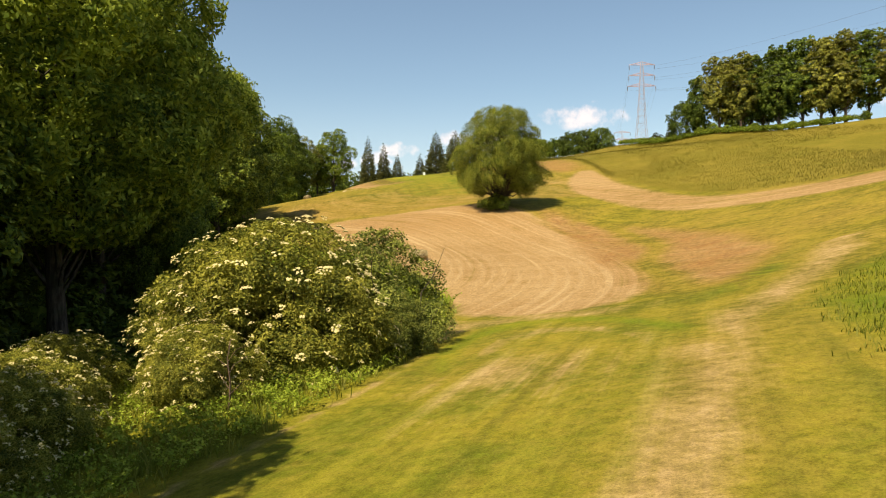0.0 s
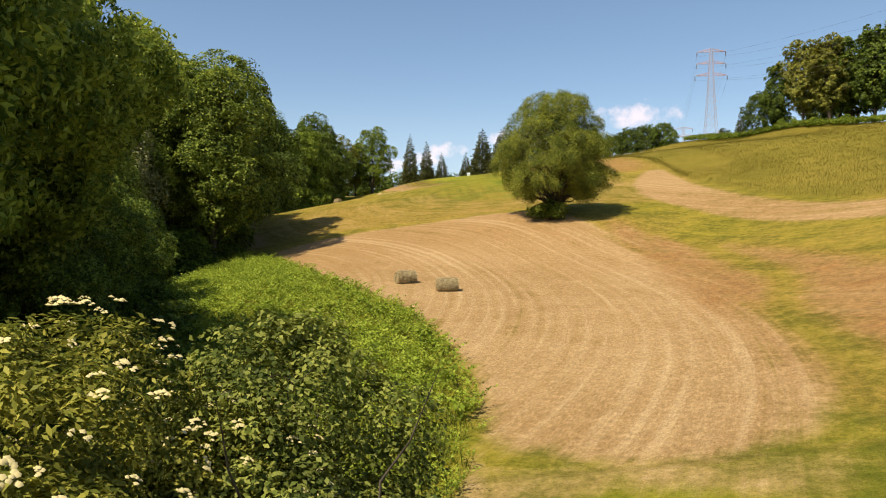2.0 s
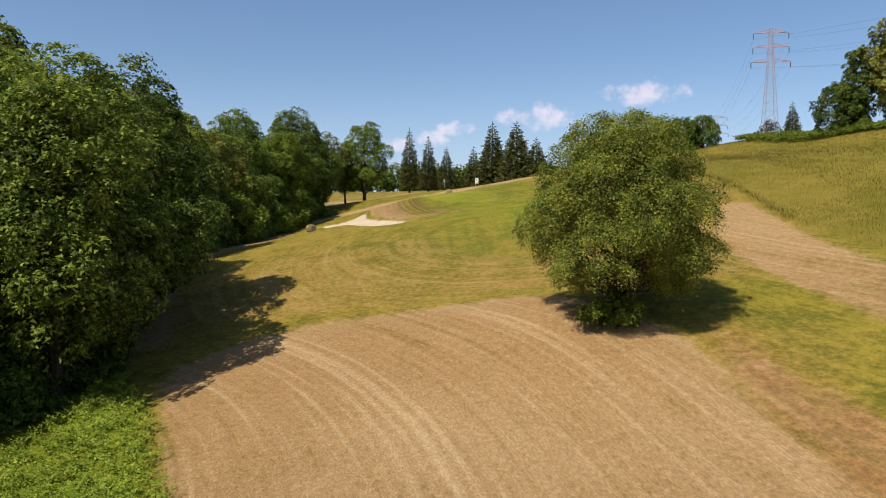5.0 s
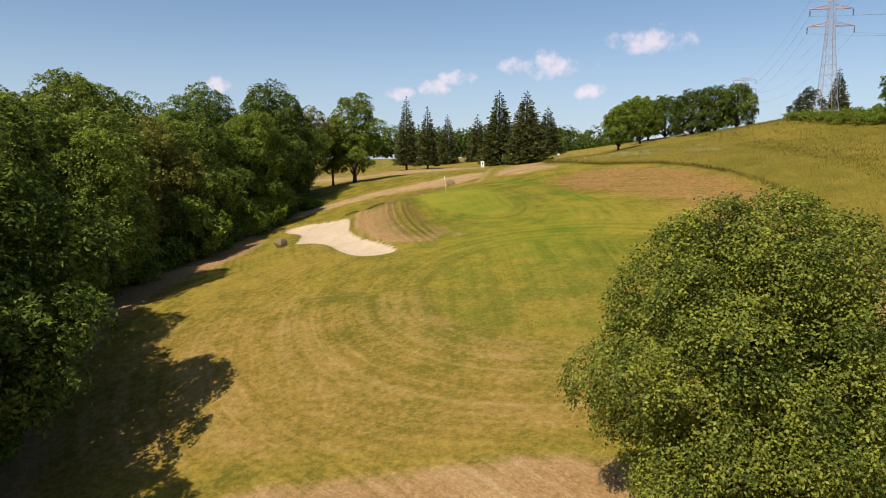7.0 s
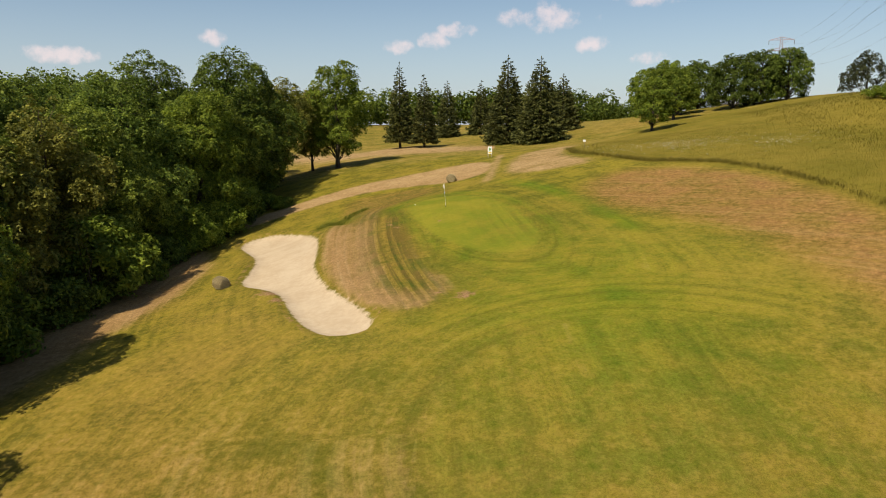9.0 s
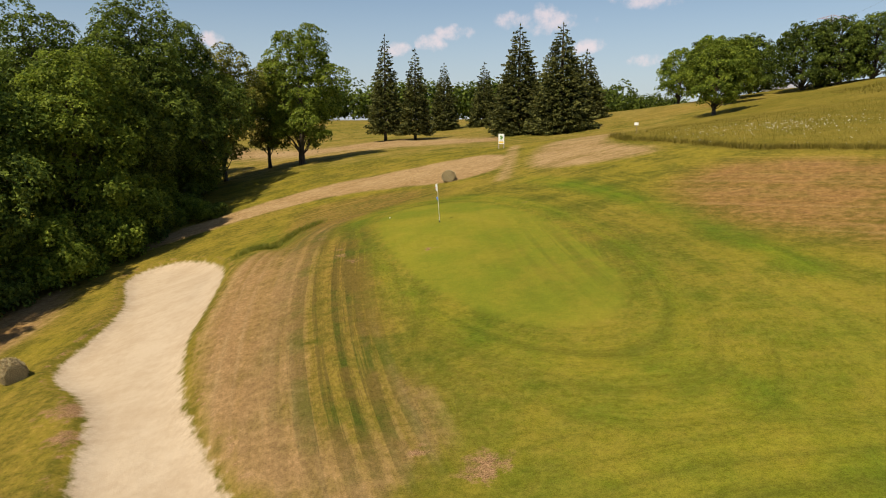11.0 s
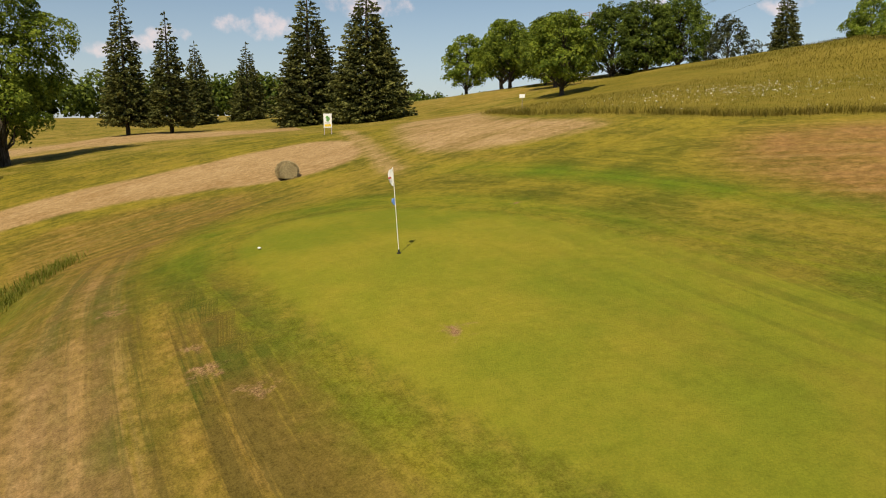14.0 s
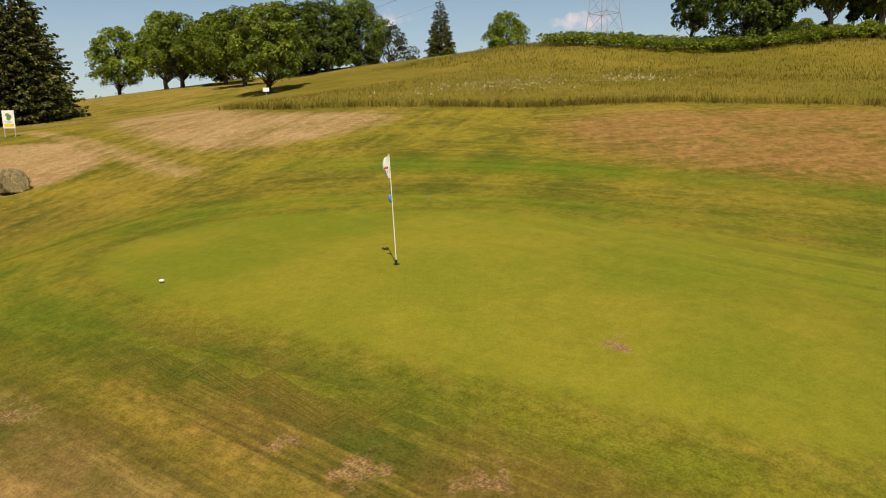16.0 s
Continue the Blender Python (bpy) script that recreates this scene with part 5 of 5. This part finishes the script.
def far_wood(name, label, seed, line, depth, tall, count, material, leaf):
    """A distant belt of wood: overlapping crowns of leaf clumps along a line."""
    rng = np.random.default_rng(seed)
    line = np.array(line, float)
    t = rng.uniform(0, len(line) - 1.001, count)
    i = t.astype(int)
    c = line[i] + (line[i + 1] - line[i]) * (t - i)[:, None] + rng.uniform(-depth, depth, (count, 2))
    h = tall * rng.uniform(0.65, 1.15, count)
    z = height(c[:, 0], c[:, 1])
    k = 240
    d = unit(rng.normal(0, 1, (count * k, 3)))
    r = np.repeat(h * 0.34, k)[:, None] * rng.uniform(0.6, 1.0, (count * k, 1))
    mid = np.repeat(np.stack([c[:, 0], c[:, 1], z + h * 0.55], 1), k, 0)
    at = mid + d * r * np.array([1, 1, 1.5])
    v, f = leaf_quads(rng, at, d * 0.8 + np.array([0, 0, 0.5]), leaf, long=1.2)
    return tagged(new(name, mesh_from(name, v, f, material)), label, "wood", kind="stuff")


far_wood("far_wood", "dark belt of distant trees on the horizon", 91, [(-150, 300), (-80, 318), (0, 330), (24, 330)], 14, 11, 260, LEAF_DARK, 0.85)
far_wood("far_wood", "distant wooded slope behind the hollow", 92, [(-130, 90), (-100, 160), (-105, 230), (-150, 300)], 22, 14, 200, LEAF_DARK, 0.75)
far_wood("far_wood", "low hedge line on the far horizon", 93, [(14, 300), (60, 330), (130, 340), (230, 320)], 10, 6, 140, LEAF_DARK, 0.6)

# ---- things on the course ----
def hay_bale(name, label, seed, across=0.98, long=1.12):
    """A round bale: a roll with wound layers, a spiral end and loose strands."""
    rng = np.random.default_rng(seed)
    root = thing(name, label, "hay bale", "round hay bales")
    rings, sides, R = 15, 44, across / 2
    verts, faces = [], []
    for i in range(rings):
        x = (i / (rings - 1) - 0.5) * long
        edge = 1 - 0.16 * abs(2 * i / (rings - 1) - 1) ** 4
        groove = 0.985 + 0.015 * math.sin(i * 2.4)
        for k in range(sides):
            a = 2 * math.pi * k / sides
            r = R * edge * groove * (1 + 0.03 * math.sin(3 * a + i * 0.7) + rng.normal(0, 0.03))
            y, z = r * math.cos(a), r * math.sin(a)
            if z < -0.80 * R:
                z = -0.80 * R + (z + 0.80 * R) * 0.35
            verts.append((x, y, z + R * 0.86))
    for i in range(rings - 1):
        for k in range(sides):
            a, b = i * sides + k, i * sides + (k + 1) % sides
            faces.append((a, b, b + sides, a + sides))
    part("roll", mesh_from("roll", np.array(verts), np.array(faces), HAY, smooth=True), None, root)
    for s in (-1, 1):
        v, f = [], []
        layers = 9
        for j in range(layers + 1):
            r = R * 0.985 * (1 - 0.16) * (1 - j / layers) + 0.01
            for k in range(sides):
                a = 2 * math.pi * k / sides
                z = r * math.sin(a)
                if z < -0.80 * R:
                    z = -0.80 * R + (z + 0.80 * R) * 0.35
                v.append((s * (long / 2 + (0.018 if j % 2 else 0.0) - 0.002), r * math.cos(a), z + R * 0.86))
        for j in range(layers):
            for k in range(sides):
                a, b = j * sides + k, j * sides + (k + 1) % sides
                f.append((a, b, b + sides, a + sides) if s > 0 else (a, a + sides, b + sides, b))
        part("spiral_end", mesh_from("spiral_end", np.array(v), np.array(f), HAY, smooth=True), None, root)
    n = 3600
    a, x = rng.uniform(0, 2 * math.pi, n), rng.uniform(-0.5, 0.5, n) * long
    at = np.stack([x, np.cos(a) * R * (1.02 - 0.16 * np.abs(2 * x / long) ** 4), np.sin(a) * R * (1.02 - 0.16 * np.abs(2 * x / long) ** 4) + R * 0.86], 1)
    ok = at[:, 2] > 0.05
    v, f = leaf_quads(rng, at[ok], np.stack([0 * a, np.cos(a), np.sin(a)], 1)[ok], 0.024, long=10.0, jitter=0.9)
    m = 900
    a, r, s = rng.uniform(0, 2 * math.pi, m), R * 0.83 * np.sqrt(rng.uniform(0, 1, m)), rng.choice((-1.0, 1.0), m)
    at = np.stack([s * (long / 2 + 0.01), np.cos(a) * r, np.maximum(np.sin(a) * r, -0.78 * R) + R * 0.86], 1)
    end = leaf_quads(rng, at, np.stack([s, 0 * a, 0 * a], 1), 0.018, long=9.0, jitter=0.5)
    v, f = joined([(v, f), end])
    part("loose_straw", mesh_from("loose_straw", v, f, HAY), None, root)
    return root


bale = hay_bale("hay_bale", "round grey-gold hay bale on the stubble", 101)
stand(bale, -4.35, 54.6, 28, sink=0.03)
bale.scale = (1.0, 0.9, 0.80)
tagged(again(bale, -1.75, 52.0, 12, 1.0, sink=0.03), "sagging shaggy hay bale on the stubble").scale = (1.0, 0.9, 0.78)
again(bale, -23.9, 125.3, -38, 0.95, sink=0.03, label="round hay bale beside the bunker")
again(bale, -8.7, 156.0, 92, 1.0, sink=0.03, label="round hay bale on the dry strip behind the green").scale = (1.0, 1.02, 0.90)


def box(bm, x, y, z, dx, dy, dz, bevel=0.0):
    m = Matrix.Translation((x, y, z)) @ Matrix.Diagonal((dx, dy, dz, 1))
    made = bmesh.ops.create_cube(bm, size=1.0, matrix=m)
    if bevel:
        edges = list({e for v in made["verts"] for e in v.link_edges})
        bmesh.ops.bevel(bm, geom=edges, offset=bevel, segments=2, affect="EDGES")
    return bm


def rod(bm, r1, r2, z0, z1, sides=12, x=0.0, y=0.0):
    bmesh.ops.create_cone(bm, cap_ends=True, segments=sides, radius1=r1, radius2=r2, depth=z1 - z0, matrix=Matrix.Translation((x, y, (z0 + z1) / 2)))
    return bm


def limp_flag(top, drop, wide, seed, side):
    """A cloth hanging from a pole in loose folds."""
    rng = np.random.default_rng(seed)
    rows, cols = 12, 10
    v, f = [], []
    for i in range(rows):
        t = i / (rows - 1)
        for j in range(cols):
            s = j / (cols - 1)
            spread = wide * (0.25 + 0.75 * math.sin(math.pi * min(1, t * 0.75 + 0.12))) * s
            v.append((side[0] * (0.012 + spread) + 0.035 * math.sin(7 * s + 2 * t) * s, side[1] * (0.012 + spread) + 0.04 * math.cos(6 * s + 3 * t) * s, top - t * drop * (1 - 0.25 * s) - 0.12 * s * drop))
    for i in range(rows - 1):
        for j in range(cols - 1):
            a = i * cols + j
            f.append((a, a + 1, a + cols + 1, a + cols))
    return np.array(v), np.array(f)


flag = thing("golf_flag", "white golf flagstick with limp white flag on the green", "golf flag")
part("pole", rod(rod(bmesh.new(), 0.0095, 0.0085, 0.0, 1.3), 0.0085, 0.007, 1.3, 2.02), WHITE, flag, "thin white flagstick")
part("ferrule", rod(bmesh.new(), 0.022, 0.020, -0.02, 0.09), BLACK, flag, "black foot of the flagstick")
v, f = limp_flag(2.0, 0.42, 0.14, 1, (-0.95, 0.3))
cloth = part("flag_cloth", mesh_from("flag_cloth", v, f, WHITE, smooth=True), None, flag, "limp white flag with a red mark")
v, f = limp_flag(1.84, 0.10, 0.08, 1, (-0.95, 0.3))
v = v + np.array([-0.05, -0.03, -0.03])
part("red_mark", mesh_from("red_mark", v[:60], f[:45], RED_PRINT, smooth=True), None, flag, "red printed mark")
v, f = limp_flag(1.32, 0.18, 0.10, 3, (-0.9, -0.2))
part("pennant", mesh_from("pennant", v, f, BLUE_CLOTH, smooth=True), None, flag, "small blue pennant showing the hole's place")
bm = bmesh.new()
bmesh.ops.create_cone(bm, cap_ends=True, segments=24, radius1=0.054, radius2=0.054, depth=0.02, matrix=Matrix.Translation((0, 0, 0.004)))
part("hole_cup", bm, BLACK, flag, "dark hole in the green")
flag.matrix_basis = pose(-7.80, 135.98, ground_z(-7.80, 135.98), 1.5, -3.5, 0)

marker = thing("practice_ball", "small white plastic marker on the green", "golf marker")
bm = bmesh.new()
bmesh.ops.create_uvsphere(bm, u_segments=16, v_segments=10, radius=0.05, matrix=Matrix.Translation((0, 0, 0.045)) @ Matrix.Diagonal((1, 1, 0.65, 1)))
part("cap", bm, WHITE, marker)
stand(marker, -10.85, 139.0, sink=0.0)

board = thing("hole_board", "upright white hole map board on two posts", "sign")
for s in (-1, 1):
    part("post", box(bmesh.new(), s * 0.25, 0.02, 0.72, 0.05, 0.05, 1.44, 0.008), GALVANISED, board)
part("panel", box(bmesh.new(), 0, -0.02, 0.98, 0.58, 0.03, 0.98, 0.008), WHITE, board, "white printed panel")
bm = bmesh.new()
for cx, cz, r in ((-0.04, 1.22, 0.10), (0.04, 1.12, 0.12), (0.0, 1.02, 0.10)):
    bmesh.ops.create_cone(bm, cap_ends=True, segments=20, radius1=r, radius2=r, depth=0.006, matrix=Matrix.Translation((cx, -0.039, cz)) @ Euler((radians(90), 0, 0)).to_matrix().to_4x4())
part("hole_plan", bm, GREEN_PRINT, board, "green drawing of the hole")
part("yellow_band", box(bmesh.new(), 0, -0.038, 0.66, 0.46, 0.006, 0.16), YELLOW_PRINT, board, "yellow printed band")
for k in range(3):
    part("text_bar", box(bmesh.new(), 0.0, -0.037, 0.86 - 0.035 * k, 0.36 - 0.06 * k, 0.005, 0.014), GALVANISED, board)
board.matrix_basis = pose(-4.55, 171.0, ground_z(-4.55, 171.0) - 0.02, 0, 0, -12)

sign = thing("small_sign", "small white sign on a short post in the tall grass", "sign")
part("post", box(bmesh.new(), 0, 0, 0.42, 0.04, 0.04, 0.9, 0.006), POST_WOOD, sign)
part("plate", box(bmesh.new(), 0, -0.03, 0.86, 0.36, 0.02, 0.24, 0.006), WHITE, sign, "white sign plate")
sign.matrix_basis = pose(7.1, 163.6, ground_z(7.1, 163.6) - 0.02, 0, 0, -25)


# ---- pylons and power line ----
def strut(a, b, r):
    return tube([a, b], [r, r], 4)


def pylon(name, label, tall=21.4, foot=1.75, waist=0.62):
    """A lattice pylon: four legs, cross-bracing, three arms with hanging insulators."""
    root = thing(name, label, "pylon", "power line")
    half = lambda z: np.interp(z, [-1.5, 4.0, tall * 0.62, tall], [foot, foot * 0.66, waist, 0.28])
    levels = [-1.5, 1.2, 3.4, 5.4, 7.1, 8.7, 10.2, 11.6, 12.9, 14.1, 15.3, 16.5, 17.7, 18.9, 20.1, tall]
    corners = ((-1, -1), (1, -1), (1, 1), (-1, 1))
    spot = lambda c, z: np.array([c[0] * half(z), c[1] * half(z), z])
    for c in corners:
        v, f = tube([spot(c, z) for z in levels], [0.045] * len(levels), 4)
        part("leg", mesh_from("leg", v, f, GALVANISED), None, root)
    for k in range(4):
        a, b = corners[k], corners[(k + 1) % 4]
        bits = []
        for lo, hi in zip(levels, levels[1:]):
            bits += [strut(spot(a, lo), spot(b, hi), 0.020), strut(spot(b, lo), spot(a, hi), 0.020)]
            bits.append(strut(spot(a, hi), spot(b, hi), 0.03))
        v, f = joined(bits)
        part("bracing", mesh_from("bracing", v, f, GALVANISED), None, root, "cross-braced steel lattice")
    for z, reach in ((15.0, 3.7), (17.8, 3.4), (20.6, 3.3)):
        bits = []
        for s in (-1, 1):
            tip = np.array([s * reach, 0, z])
            for c in (-1, 1):
                bits += [strut((s * half(z), c * half(z), z), tip, 0.055), strut((s * half(z), c * half(z), z + 0.65), tip, 0.045)]
                for q in (0.3, 0.6):
                    p = np.array([s * half(z), c * half(z), z]) * (1 - q) + tip * q
                    p2 = np.array([s * half(z), c * half(z), z + 0.65]) * (1 - q) + tip * q
                    bits.append(strut(p, p2, 0.03))
        v, f = joined(bits)
        arm = part("crossarm", mesh_from("crossarm", v, f, RED_STEEL), None, root, "faded red-painted crossarm")
        for s in (-1, 1):
            bm = bmesh.new()
            for k in range(7):
                bmesh.ops.create_cone(bm, cap_ends=True, segments=10, radius1=0.12, radius2=0.05, depth=0.13, matrix=Matrix.Translation((s * (reach - 0.05), 0, z - 0.2 - 0.15 * k)))
            part("insulator", bm, GLASS_BROWN, arm, "hanging string of insulators")
    return root


tower = pylon("pylon", "grey lattice pylon with three red crossarms on the hill")
tower.matrix_basis = pose(46.0, 164.8, ground_z(46.0, 164.8), 0, 0, -4) @ Matrix.Scale(0.88, 4)
far_at = (67.0, 266.0, ground_z(67.0, 266.0) - 0.5)
far_tower = copy_thing(tower, pose(*far_at, 0, 0, -14))
tagged(far_tower, "distant pale lattice pylon beyond the crest")
far_tower.scale = (0.9, 0.9, 0.9)
near_tower = copy_thing(tower, pose(66.0, -95.0, ground_z(66.0, -95.0), 0, 0, 3))
near_tower.scale = (1.25, 1.25, 1.25)


def cable(a, b, sag):
    t = np.linspace(0, 1, 25)[:, None]
    p = np.array(a) * (1 - t) + np.array(b) * t
    p[:, 2] -= sag * 4 * t[:, 0] * (1 - t[:, 0])
    v, f = tube(p, [0.010] * 25, 5)
    line = thing("power_cable", "thin grey power cable hung between the pylons", "cable", "power line")
    part("strand", mesh_from("strand", v, f, CABLE, smooth=True), None, line)


for z, reach in ((13.85, 3.65), (16.65, 3.35), (19.45, 3.25)):
    for s in (-1, 1):
        a = tower.matrix_basis @ Vector((s * reach, 0, z))
        cable(a, near_tower.matrix_basis @ Vector((s * reach, 0, z)), 8.0)
        cable(a, far_tower.matrix_basis @ Vector((s * reach, 0, z)), 3.0)

# ---- a shed behind the tree row ----
shed = thing("shed", "low grey shed roof just behind the crest", "shed")
part("wall", box(bmesh.new(), 0, 0, 0.9, 6.0, 3.6, 2.4), PLASTER, shed)
bm = bmesh.new()
for s in (-1, 1):
    vs = [bm.verts.new(p) for p in ((-3.3, s * 2.2, 2.0), (3.3, s * 2.2, 2.0), (3.3, 0, 3.0), (-3.3, 0, 3.0), (-3.3, s * 2.2, 2.1), (3.3, s * 2.2, 2.1), (3.3, 0, 3.1), (-3.3, 0, 3.1))]
    for q in ((0, 1, 2, 3), (4, 5, 6, 7), (0, 1, 5, 4), (1, 2, 6, 5), (2, 3, 7, 6), (3, 0, 4, 7)):
        bm.faces.new([vs[i] for i in q])
bmesh.ops.recalc_face_normals(bm, faces=bm.faces)
part("roof", bm, SHEET_METAL, shed, "grey sheet metal roof")
shed.matrix_basis = pose(44.5, 231.0, ground_z(44.5, 231.0) - 1.6, 0, 0, 12)
